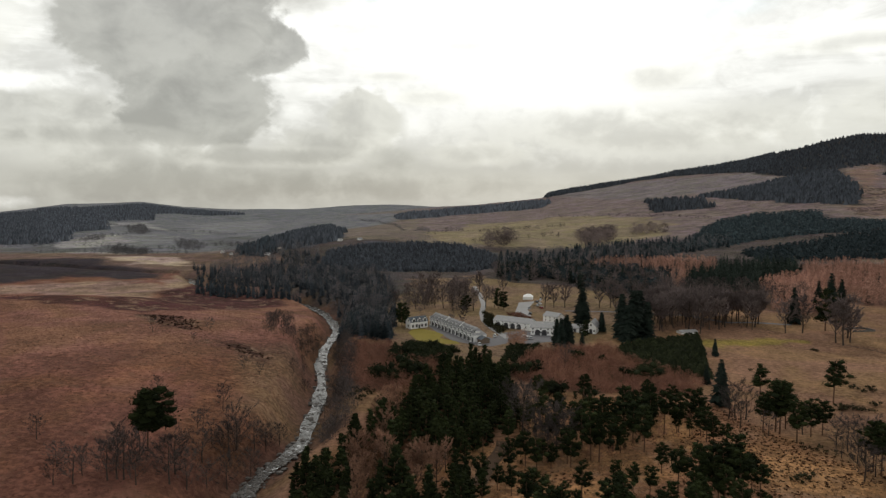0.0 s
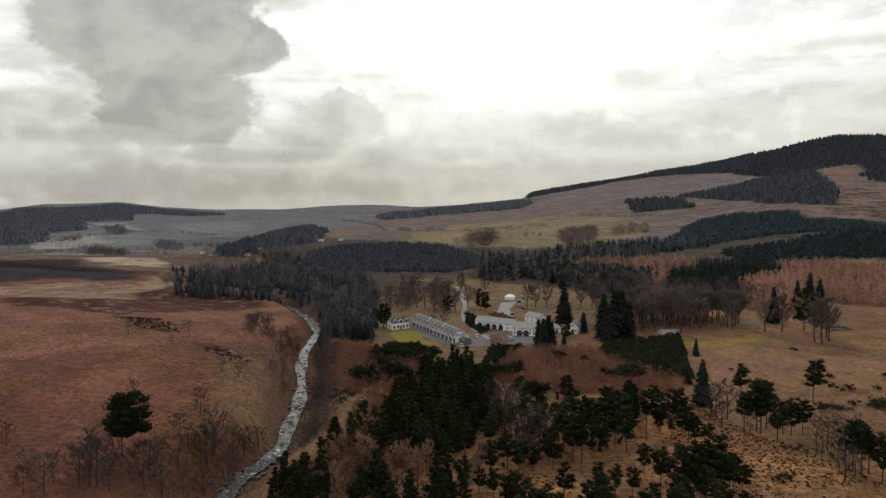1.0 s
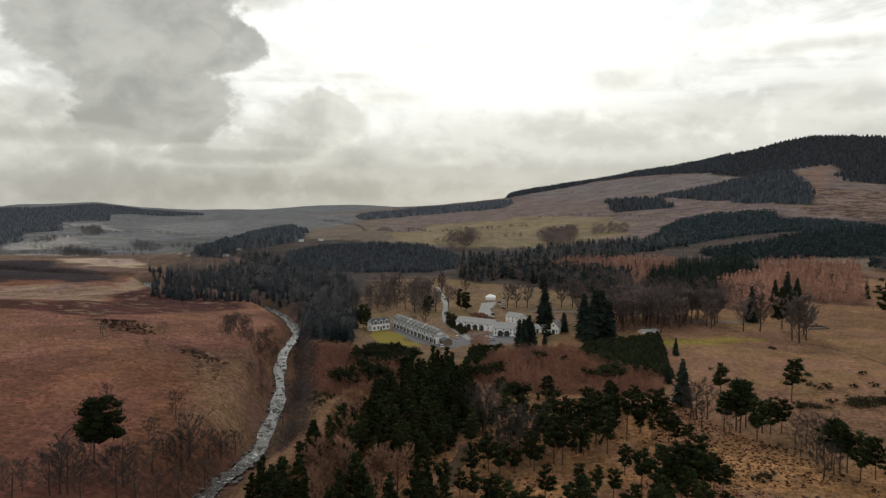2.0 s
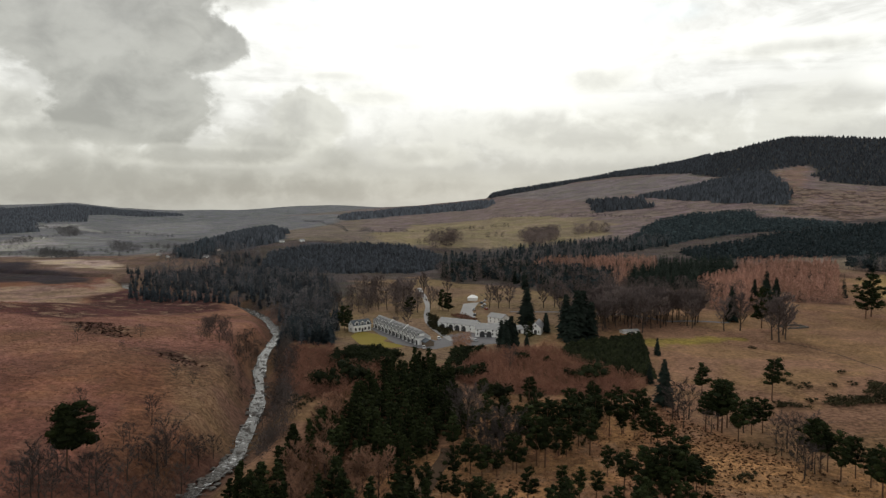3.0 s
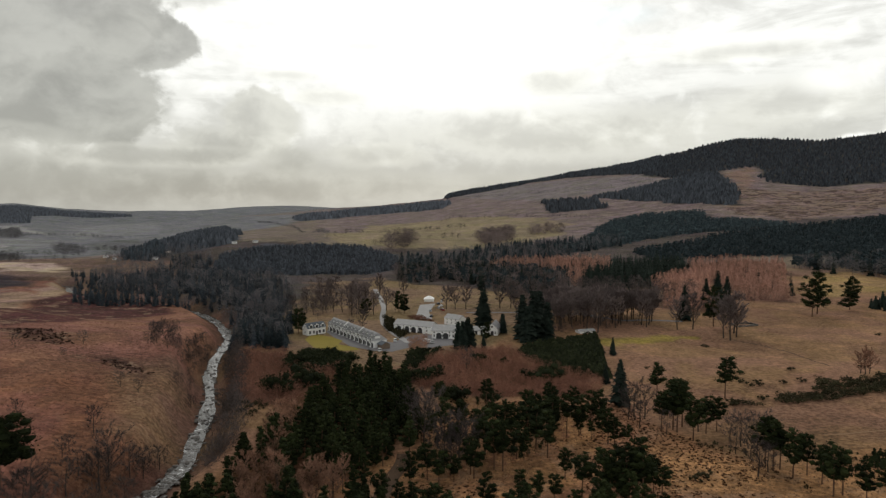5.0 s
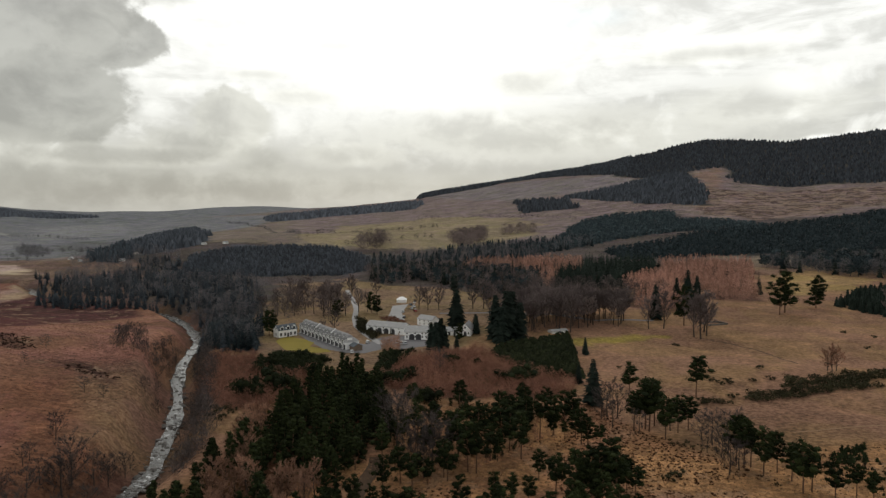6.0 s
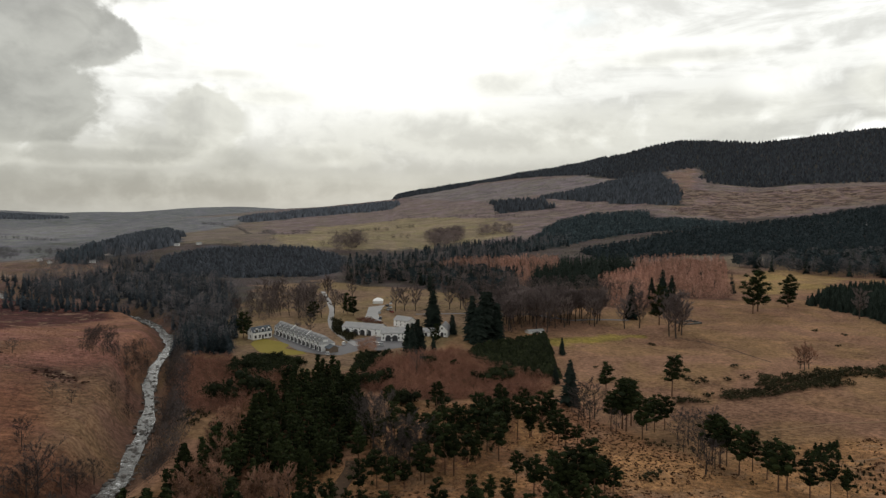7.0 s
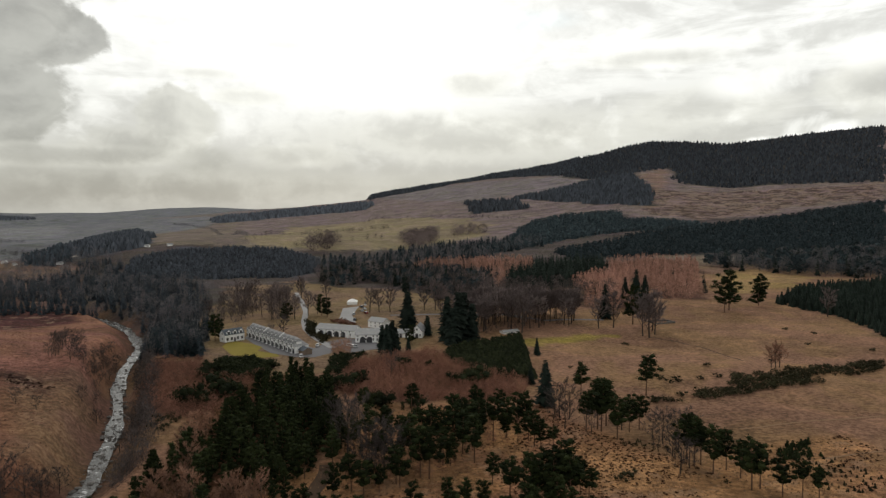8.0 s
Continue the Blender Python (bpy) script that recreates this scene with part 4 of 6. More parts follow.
def heart(shape, rng, centre, radius, flat=0.6):
    """The close-packed inside of a tuft of needles, uneven on every side."""
    shape.add([centre + Vector((p.x, p.y, p.z * flat)) * radius * rng.uniform(0.6, 1.1) for p in ICO_V], ICO_F)


# ---- trees ----
def tree_root(name, label, group):
    root = new(name)
    return tagged(root, label, "tree", group)


def pine(rng, h, label, spread=0.20, low=0.38, clumps=24, group="scots pines", cone=False, tuft=1.0, leaves=84, leaf=0.036):
    root = tree_root("pine_tree", label, group)
    wood, crown = Shape(), Shape()
    low += rng.uniform(-0.06, 0.06)
    lopsided, turn = rng.uniform(0.1, 0.4), rng.uniform(0, 6.28)
    bend = Vector((rng.uniform(-0.06, 0.06), rng.uniform(-0.06, 0.06), 0)) * h
    spine = lambda s: Vector((bend.x * s * s, bend.y * s * s, h * s))
    wood.tube([spine(s) for s in (0, 0.25, 0.5, 0.75, 0.93)], [h * 0.017, h * 0.014, h * 0.011, h * 0.008, h * 0.003], 6)
    for k in range(clumps):
        s = low + (0.97 - low) * (k + rng.random()) / clumps
        ang = k * 2.4 + rng.uniform(-0.6, 0.6)
        u = (s - low) / (1 - low)
        shape_at = (1 - u) * 0.95 + 0.05 if cone else math.sin(math.pi * (0.26 + 0.60 * u)) ** 0.8
        reach = h * spread * shape_at * rng.uniform(0.35, 1.1) * (1 + lopsided * math.cos(ang - turn))
        a = spine(s - 0.06)
        b = spine(s) + Vector((math.cos(ang) * reach, math.sin(ang) * reach, h * rng.uniform(-0.02, 0.05)))
        wood.tube([a, b], [h * 0.006, h * 0.002], 3)
        size = h * rng.uniform(0.075, 0.12) * tuft * (1.12 - 0.4 * u)
        heart(crown, rng, b, size * 0.78, 0.62)
        spray(crown, rng, b, size * 1.1, leaves, h * leaf, 0.62)
        heart(crown, rng, a + (b - a) * 0.5, size * 0.6, 0.6)
        spray(crown, rng, a + (b - a) * 0.55, size * 0.8, leaves // 3, h * leaf, 0.6)
    spray(crown, rng, spine(0.96), h * (0.03 if cone else 0.07), 30, h * leaf, 1.0)
    wood.link("trunk", PINE_BARK, root)
    crown.link("crown", PINE, root)
    return root


def spruce(rng, h, label, width=0.3, tiers=19, group="spruces", needles=None, taper=0.85):
    root = tree_root("spruce_tree", label, group)
    wood, crown = Shape(), Shape()
    wood.tube([(0, 0, 0), (0, 0, h * 0.5), (0, 0, h * 0.97)], [h * 0.015, h * 0.009, h * 0.002], 5)
    for k in range(tiers):
        s = 0.07 + 0.9 * k / tiers
        n = 9 if s < 0.7 else 6
        turn = rng.random() * 6
        for i in range(n):
            reach = h * width * (1 - s) ** taper * rng.uniform(0.45, 1.25) + h * 0.012
            a = turn + 2 * math.pi * i / n + rng.uniform(-0.25, 0.25)
            out, across = Vector((math.cos(a), math.sin(a), 0)), Vector((-math.sin(a), math.cos(a), 0))
            z0 = h * (s + 0.035)
            root_p = Vector((0, 0, z0))
            tip = out * reach + Vector((0, 0, z0 - reach * rng.uniform(0.1, 0.6)))
            mid = out * reach * 0.55 + Vector((0, 0, z0 - reach * 0.12))
            wide = reach * 0.34 + h * 0.008
            hang = Vector((0, 0, -h * 0.028))
            crown.add([root_p, mid + across * wide + hang, tip, mid - across * wide + hang, mid], [(0, 1, 4), (4, 1, 2), (0, 4, 3), (4, 2, 3)])
    wood.link("trunk", BARK, root)
    crown.link("crown", needles or SPRUCE, root)
    return root


def bare(rng, h, label, twigs=None, width=0.32, low=0.22, fine=10, limbs=16, rise=0.75, group="bare trees", wood_mat=None, name="bare_tree", twig=1.0, limb=1.0):
    """A leafless broadleaf: a trunk, rising limbs, branches and many twigs in a rounded crown."""
    root = tree_root(name, label, group)
    wood, crown = Shape(), Shape()
    lean = Vector((rng.uniform(-0.07, 0.07), rng.uniform(-0.07, 0.07), 0)) * h
    spine = lambda s: Vector((lean.x * s * s + 0.012 * h * math.sin(7 * s), lean.y * s * s + 0.012 * h * math.cos(6 * s), h * s))
    wood.tube([spine(s) for s in (0, 0.2, 0.4, 0.6, 0.82)], [h * 0.020, h * 0.016, h * 0.012, h * 0.008, h * 0.003], 5)
    for k in range(limbs):
        u = (k + rng.random()) / limbs
        s = low + (0.84 - low) * u
        ang = k * 2.4 + rng.uniform(-0.5, 0.5)
        out = Vector((math.cos(ang), math.sin(ang), 0))
        reach = h * width * math.sin(math.pi * (0.3 + 0.6 * u)) ** 0.8 * rng.uniform(0.7, 1.15)
        a = spine(s)
        b = a + out * reach + Vector((0, 0, min(reach * rise * rng.uniform(0.7, 1.4), h * 0.99 - a.z)))
        m = a + (b - a) * 0.5 + Vector((0, 0, -reach * 0.08))
        wood.tube([a, m, b], [h * 0.007 * limb, h * 0.0045 * limb, h * 0.002 * limb], 3)
        for _ in range(5):
            f = rng.uniform(0.3, 1.0)
            p = a + (m - a) * f * 2 if f < 0.5 else m + (b - m) * (f - 0.5) * 2
            w = ((b - a).normalized() + Vector((rng.uniform(-1, 1), rng.uniform(-1, 1), rng.uniform(-0.3, 0.9))) * 0.9).normalized()
            q = p + w * reach * rng.uniform(0.35, 0.6)
            side = w.orthogonal().normalized() * h * 0.0025
            crown.add([p - side, p + side, q], [(0, 1, 2)])
            for _ in range(fine):
                c = p + (q - p) * rng.uniform(0.15, 1.0)
                v = (w + Vector((rng.uniform(-1, 1), rng.uniform(-1, 1), rng.uniform(-0.5, 1.0)))).normalized()
                side = v.cross(Vector((rng.uniform(-1, 1), rng.uniform(-1, 1), rng.uniform(-1, 1)))).normalized() * 0.0030 * h * twig
                crown.add([c - side, c + side, c + v * h * rng.uniform(0.05, 0.10)], [(0, 1, 2)])
    wood.link("trunk", wood_mat or BARK, root)
    crown.link("crown", twigs or TWIG, root)
    return root


def bush(rng, h, label, leaves=None, wide=1.2, sprays=260, group="shrubs", name="shrub"):
    root = tagged(new(name), label, "shrub", group)
    crown, wood = Shape(), Shape()
    for k in range(7):
        a, r = k * 2.4, h * wide * 0.45 * (k / 7) ** 0.5
        c = Vector((math.cos(a) * r, math.sin(a) * r, h * rng.uniform(0.26, 0.66)))
        heart(crown, rng, c, h * 0.22, 0.85)
        spray(crown, rng, c, h * 0.38, sprays // 7, h * 0.10, 0.85)
        wood.tube([(0, 0, 0), c * 0.6, c], [h * 0.03, h * 0.02, h * 0.01], 3)
    crown.link("foliage", leaves or EVERGREEN, root)
    wood.link("stem", BARK, root)
    return root


def set_down(kinds, spots, rng, sink=0.15):
    """Stands copies of the trees at (x, y, height)."""
    for k, (x, y, h) in enumerate(spots):
        base = kinds[rng.randrange(len(kinds))]
        s = h / base["tall"]
        made = copy_thing(base, pose(x, y, float(terrain(x, y)) - sink, 0, 0, rng.uniform(0, 360)))
        made.scale = (s * rng.uniform(0.9, 1.1), s * rng.uniform(0.9, 1.1), s)


def model(maker, count, seed, h, *args, **kw):
    """A few differing models of one kind, each standing in for many."""
    made = []
    for k in range(count):
        ob = maker(random.Random(seed + k), h, *args, **kw)
        ob["tall"] = h
        made.append(ob)
    return made


def clear_models(kinds):
    for ob in kinds:
        for o in (*ob.children_recursive, ob):
            bpy.data.objects.remove(o)


def scatter(poly, step, rng, jitter=0.9, keep=1.0, margin=0.0, ragged=0.0):
    """Loosely spaced places inside an outline of the plan."""
    arr = np.array(poly, float)
    lo, hi = arr.min(0), arr.max(0)
    nx, ny = int((hi[0] - lo[0]) / step) + 1, int((hi[1] - lo[1]) / step) + 1
    g = np.random.RandomState(rng.randrange(1 << 30))
    X, Y = np.meshgrid(np.arange(nx), np.arange(ny))
    x = lo[0] + (X + 0.5 + (g.rand(ny, nx) - 0.5) * jitter) * step
    y = lo[1] + (Y + 0.5 + (g.rand(ny, nx) - 0.5) * jitter) * step
    x, y = x.ravel(), y.ravel()
    wx = x + (fbm(x, y, 4 * step, 23) - 0.5) * ragged
    wy = y + (fbm(x, y, 4 * step, 29) - 0.5) * ragged
    ok = inside(wx, wy, poly) & (g.rand(len(x)) < keep)
    if margin:
        ok &= line_distance(x, y, poly + poly[:1]) > margin
    return x[ok], y[ok]


def stuff(name, templates, x, y, h, material, label, category, seed=1, sink=0.0, stretch=0.25):
    """Uncountable plants as one object: many small copies of a few templates."""
    g = np.random.RandomState(seed)
    z = terrain(x, y) - sink
    pick = g.randint(0, len(templates), len(x))
    turn = g.rand(len(x)) * 6.283
    V, Fc, tones, base = [], [], [], 0
    for k, (tv, tf) in enumerate(templates):
        s = np.where(pick == k)[0]
        if not len(s):
            continue
        c, sn = np.cos(turn[s])[:, None], np.sin(turn[s])[:, None]
        wide = (h[s] * (1 + (g.rand(len(s)) - 0.5) * 2 * stretch))[:, None]
        px = (tv[None, :, 0] * c - tv[None, :, 1] * sn) * wide + x[s][:, None]
        py = (tv[None, :, 0] * sn + tv[None, :, 1] * c) * wide + y[s][:, None]
        pz = tv[None, :, 2] * h[s][:, None] + z[s][:, None]
        V.append(np.stack([px, py, pz], -1).reshape(-1, 3))
        Fc.append((tf[None] + (base + np.arange(len(s)) * len(tv))[:, None, None]).reshape(-1, 3))
        tones.append(np.repeat((g.rand(len(s)) - 0.5) * 0.7, len(tv)))
        base += len(s) * len(tv)
    V, Fc = np.concatenate(V), np.concatenate(Fc)
    mesh = bpy.data.meshes.new(name)
    mesh.vertices.add(len(V))
    mesh.vertices.foreach_set("co", V.astype(np.float32).ravel())
    mesh.loops.add(len(Fc) * 3)
    mesh.loops.foreach_set("vertex_index", Fc.astype(np.int32).ravel())
    mesh.polygons.add(len(Fc))
    mesh.polygons.foreach_set("loop_start", np.arange(0, len(Fc) * 3, 3, dtype=np.int32))
    mesh.update(calc_edges=True)
    mesh.attributes.new("plant_tone", "FLOAT", "POINT").data.foreach_set("value", np.concatenate(tones).astype(np.float32))
    mesh.materials.append(material)
    return tagged(new(name, mesh), label, category, kind="stuff")


def tri_template(shape):
    faces = []
    for f in shape.f:
        faces += [(f[0], f[i], f[i + 1]) for i in range(1, len(f) - 1)]
    return np.array(shape.v, float), np.array(faces, int)


def conifer_template(seed, width=0.2, tiers=6, n=6, droop=0.35, skirt=0.30):
    """A unit-high conifer of ragged tiers."""
    rng, s = random.Random(seed), Shape()
    for k in range(tiers):
        u = 0.05 + 0.85 * k / tiers
        turn = rng.random() * 6
        for i in range(n):
            a = turn + 6.283 * i / n + rng.uniform(-0.3, 0.3)
            r = width * (1 - u) ** 0.8 * rng.uniform(0.7, 1.25) + 0.015
            top = u + skirt * (1 - u) + 0.04
            w = 3.4 / n
            s.add([(0, 0, top), (r * math.cos(a - w), r * math.sin(a - w), u - r * droop * 0.4), (r * 1.15 * math.cos(a), r * 1.15 * math.sin(a), u - r * droop), ], [(0, 1, 2)])
            s.add([(0, 0, top), (r * 1.15 * math.cos(a), r * 1.15 * math.sin(a), u - r * droop), (r * math.cos(a + w), r * math.sin(a + w), u - r * droop * 0.4)], [(0, 1, 2)])
    return tri_template(s)


def spire_template(seed, width, tiers=11):
    """A unit-high spruce of drooping boughs, each a narrow kite."""
    rng, s = random.Random(seed), Shape()
    for k in range(tiers):
        u = 0.06 + 0.92 * k / tiers
        n = 8 if u < 0.6 else 5
        turn = rng.random() * 6
        for i in range(n):
            a = turn + 6.283 * i / n + rng.uniform(-0.3, 0.3)
            r = width * (1 - u) ** 0.8 * rng.uniform(0.55, 1.25) + 0.012
            out, across = Vector((math.cos(a), math.sin(a), 0)), Vector((-math.sin(a), math.cos(a), 0))
            z = u + 0.05
            mid = out * r * 0.5 + Vector((0, 0, z - r * 0.15))
            wide = across * (r * 0.42 + 0.006)
            tip = out * r + Vector((0, 0, z - r * rng.uniform(0.3, 0.8)))
            s.add([(0, 0, z), mid + wide - Vector((0, 0, 0.02)), tip, mid - wide - Vector((0, 0, 0.02))], [(0, 1, 2), (0, 2, 3)])
    s.add([(-0.02, 0, 0.88), (0.02, 0, 0.88), (0, 0, 1.0)], [(0, 1, 2)])
    return tri_template(s)


def crown_template(seed, count=60, low=0.25, wide=0.32, thin=0.05, long=0.22):
    """A unit-high leafless crown of thin twigs on a stem."""
    rng, s = random.Random(seed), Shape()
    s.add([(-0.012, 0, 0), (0.012, 0, 0), (0, 0.0, 0.8)], [(0, 1, 2)])
    s.add([(0, -0.012, 0), (0, 0.012, 0), (0, 0.0, 0.8)], [(0, 1, 2)])
    for _ in range(count):
        u = rng.random()
        z = low + (1 - low) * u
        r = wide * math.sin(math.pi * min(0.98, 0.12 + 0.8 * u)) * rng.random() ** 0.5
        a = rng.random() * 6.283
        p = Vector((r * math.cos(a), r * math.sin(a), z * 0.92))
        way = (Vector((p.x, p.y, 0)) * 1.6 + Vector((rng.uniform(-0.3, 0.3), rng.uniform(-0.3, 0.3), 0.45))).normalized()
        side = way.orthogonal().normalized() * thin * 0.5
        side.rotate(Matrix.Rotation(rng.random() * 6.28, 3, way))
        s.add([p - side, p + side, p + way * long * rng.uniform(0.5, 1.0)], [(0, 1, 2)])
    return tri_template(s)


def larch_template(seed, count=70):
    """A unit-high leafless larch: a narrow spire of fine sideways twigs."""
    rng, s = random.Random(seed), Shape()
    s.add([(-0.012, 0, 0), (0.012, 0, 0), (0, 0.0, 1.0)], [(0, 1, 2)])
    for _ in range(count):
        z = 0.08 + 0.9 * rng.random() ** 1.2
        r = 0.27 * (1 - z) ** 0.75 * rng.random() ** 0.4 + 0.01
        a = rng.random() * 6.283
        p = Vector((r * math.cos(a), r * math.sin(a), z))
        way = Vector((math.cos(a), math.sin(a), rng.uniform(-0.1, 0.5))).normalized()
        side = way.orthogonal().normalized() * 0.017
        side.rotate(Matrix.Rotation(rng.random() * 6.28, 3, way))
        s.add([p - way * 0.06 - side, p - way * 0.06 + side, p + way * 0.07], [(0, 1, 2)])
    return tri_template(s)


def tuft_template(seed, blades=9, wide=1.3):
    """A unit-high clump of grass, bracken or heather."""
    rng, s = random.Random(seed), Shape()
    for i in range(blades):
        a = 6.283 * i / blades + rng.uniform(-0.4, 0.4)
        r0, r1 = rng.uniform(0.1, 0.35) * wide, wide * rng.uniform(0.6, 1.1)
        c, q = Vector((math.cos(a), math.sin(a), 0)), Vector((-math.sin(a), math.cos(a), 0))
        s.add([c * r1 - q * 0.25 * wide, c * r1 + q * 0.25 * wide, c * r0 + Vector((0, 0, rng.uniform(0.6, 1.0)))], [(0, 1, 2)])
    return tri_template(s)


def bush_template(seed, count=46):
    """A unit-high evergreen or gorse bush of loose sprays."""
    rng, s = random.Random(seed), Shape()
    for k in range(5):
        a, r = k * 2.4, 0.5 * (k / 5) ** 0.5
        spray(s, rng, Vector((math.cos(a) * r, math.sin(a) * r, rng.uniform(0.3, 0.6))), 0.42, count // 5, 0.26, 0.85)
    return tri_template(s)


def round_template(seed, clumps=6, count=11):
    """A unit-high rounded evergreen on a short stem."""
    rng, s = random.Random(seed), Shape()
    s.add([(-0.02, 0, 0), (0.02, 0, 0), (0, 0, 0.7)], [(0, 1, 2)])
    for k in range(clumps):
        a, r = k * 2.4, rng.uniform(0.06, 0.2)
        spray(s, rng, Vector((math.cos(a) * r, math.sin(a) * r, 0.3 + 0.58 * k / clumps)), rng.uniform(0.12, 0.19), count, 0.12, 0.8)
    return tri_template(s)


def mat_template(seed, count=15):
    """A low spreading mat of heather or bilberry, unit high."""
    rng, s = random.Random(seed), Shape()
    spray(s, rng, Vector((0, 0, 0.35)), 1.1, count, 0.7, 0.28)
    return tri_template(s)


# ---- far woods ----
rng = random.Random(11)
CONE = [conifer_template(k, 0.22, 5, 5) for k in range(6)]
SLIM = [conifer_template(20 + k, 0.40, 3, 5) for k in range(5)]
ROUND = [round_template(140 + k, 9, 20) for k in range(6)]
FAR_CONE = [conifer_template(40 + k, 0.40, 2, 5) for k in range(5)]
DISTANT_CONE = [conifer_template(46 + k, 0.40, 1, 5, 0.35, 0.9) for k in range(5)]
CROWN = [crown_template(60 + k, 170, 0.18, 0.36, 0.02, 0.17) for k in range(5)]
FAR_CROWN = [crown_template(70 + k, 95, 0.12, 0.42, 0.035, 0.2) for k in range(5)]
SPIRE = [spire_template(420 + k, 0.20 + 0.03 * (k % 3)) for k in range(8)]
DOME_WOOD = [crown_template(400 + k, 170, 0.16, 0.42, 0.020, 0.16) for k in range(6)]
DOMES = [crown_template(180 + k, 300, 0.04, 0.5, 0.028, 0.17) for k in range(4)]
LARCHES = [larch_template(80 + k) for k in range(6)]


def heights(n, lo, hi, seed):
    return lo + (hi - lo) * np.random.RandomState(seed).rand(n) ** 0.8


def wood(name, poly, step, templates, lo, hi, material, label, seed, keep=1.0, category="forest", patchy=0.0, ragged=None):
    x, y = scatter(poly, step, rng, 0.9, keep, 0.0, step * 4 if ragged is None else ragged)
    open_bank = line_distance(x, y, RIVER) > 6.5
    x, y = x[open_bank], y[open_bank]
    if patchy:
        ok = fbm(x, y, 14, seed) > patchy
        x, y = x[ok], y[ok]
    if len(x):
        stuff(name, templates, x, y, heights(len(x), lo, hi, seed), material, label, category, seed)


FAR = "distant dark conifer wood on a hillside"
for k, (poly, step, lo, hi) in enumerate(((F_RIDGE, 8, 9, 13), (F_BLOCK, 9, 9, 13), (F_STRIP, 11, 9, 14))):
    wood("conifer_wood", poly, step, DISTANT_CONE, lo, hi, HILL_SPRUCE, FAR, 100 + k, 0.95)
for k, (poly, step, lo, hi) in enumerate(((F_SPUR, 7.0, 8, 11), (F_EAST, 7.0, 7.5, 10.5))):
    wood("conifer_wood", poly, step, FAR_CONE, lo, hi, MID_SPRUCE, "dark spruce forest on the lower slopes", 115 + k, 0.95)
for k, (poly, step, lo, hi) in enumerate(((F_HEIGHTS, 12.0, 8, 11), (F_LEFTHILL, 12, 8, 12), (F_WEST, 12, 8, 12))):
    wood("conifer_wood", poly, step, DISTANT_CONE, lo, hi, HAZE_SPRUCE if k else HILL_SPRUCE, FAR, 110 + k, 0.97)
wood("conifer_wood", F_TAIL, 12, DISTANT_CONE, 10, 14, HAZE_SPRUCE, FAR, 106, 0.97)
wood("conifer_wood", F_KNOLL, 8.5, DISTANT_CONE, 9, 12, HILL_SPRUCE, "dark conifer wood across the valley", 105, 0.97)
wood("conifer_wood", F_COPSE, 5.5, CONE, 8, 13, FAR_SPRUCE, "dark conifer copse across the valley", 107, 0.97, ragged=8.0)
wood("conifer_plantation", P_PLANT, 4.6, SLIM, 4.6, 6.6, HILL_SPRUCE, "dark conifer plantation across the valley", 120)
wood("mixed_wood", M_BAND, 9, SPIRE, 9, 16, SPRUCE, "dark conifers among bare trees", 131, 0.6)
wood("mixed_wood", M_BAND, 10, ROUND, 8, 13, MID_SPRUCE, "rounded dark evergreens among bare trees", 161, 0.45)
wood("mixed_wood", M_BAND, 9, DOME_WOOD, 8, 12, BEECH, "bare brown broadleaved wood in winter", 132, 0.5)
wood("mixed_wood", M_SHADE, 9, DOME_WOOD, 8, 13, BEECH, "bare brown broadleaved wood behind the beeches", 172, 0.85)
wood("mixed_wood", M_SHADE, 12, SPIRE, 8, 13, SPRUCE, "dark conifers behind the beeches", 173, 0.5, patchy=0.5)
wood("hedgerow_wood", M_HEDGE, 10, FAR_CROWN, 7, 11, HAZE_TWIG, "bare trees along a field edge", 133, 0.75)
wood("hedgerow_wood", M_HEDGE, 9, CONE, 7, 13, MID_SPRUCE, "dark conifers along a field edge", 134, 0.6)
for k, (poly, step) in enumerate(((L_A, 5.2), (L_B, 5.2), (L_C, 4.6), (L_D, 5.2), (L_E, 4.6))):
    wood("larch_wood", poly, step, LARCHES, 7, 12, LARCH, "rust-coloured leafless larch wood", 135 + k, ragged=10.0)
wood("conifer_wood", L_DARK, 7.0, SPIRE, 9, 17, SPRUCE, "dark spruces among larches", 137, 0.9, ragged=10.0)
wood("conifer_wood", L_D, 15, SPIRE, 8, 14, SPRUCE, "dark spruces among larches", 164, 0.5, patchy=0.52)
wood("conifer_wood", L_B, 12, SPIRE, 8, 14, SPRUCE, "dark spruces among larches", 165, 0.6, patchy=0.5)
wood("conifer_wood", L_E, 12, SPIRE, 7, 12, SPRUCE, "dark spruces among larches", 166, 0.5, patchy=0.5)
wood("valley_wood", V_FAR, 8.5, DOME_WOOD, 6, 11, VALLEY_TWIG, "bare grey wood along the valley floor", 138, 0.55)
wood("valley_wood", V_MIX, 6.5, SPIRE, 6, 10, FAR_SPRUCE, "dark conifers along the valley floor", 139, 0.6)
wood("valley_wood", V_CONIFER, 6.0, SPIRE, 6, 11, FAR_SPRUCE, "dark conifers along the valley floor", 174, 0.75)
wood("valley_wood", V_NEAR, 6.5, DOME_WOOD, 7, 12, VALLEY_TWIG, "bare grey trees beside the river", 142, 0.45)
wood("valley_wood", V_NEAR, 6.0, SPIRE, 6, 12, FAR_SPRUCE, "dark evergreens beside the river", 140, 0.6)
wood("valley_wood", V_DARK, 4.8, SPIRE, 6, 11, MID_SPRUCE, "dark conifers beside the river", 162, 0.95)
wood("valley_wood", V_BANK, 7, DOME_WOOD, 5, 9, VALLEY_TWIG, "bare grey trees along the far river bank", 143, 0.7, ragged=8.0)
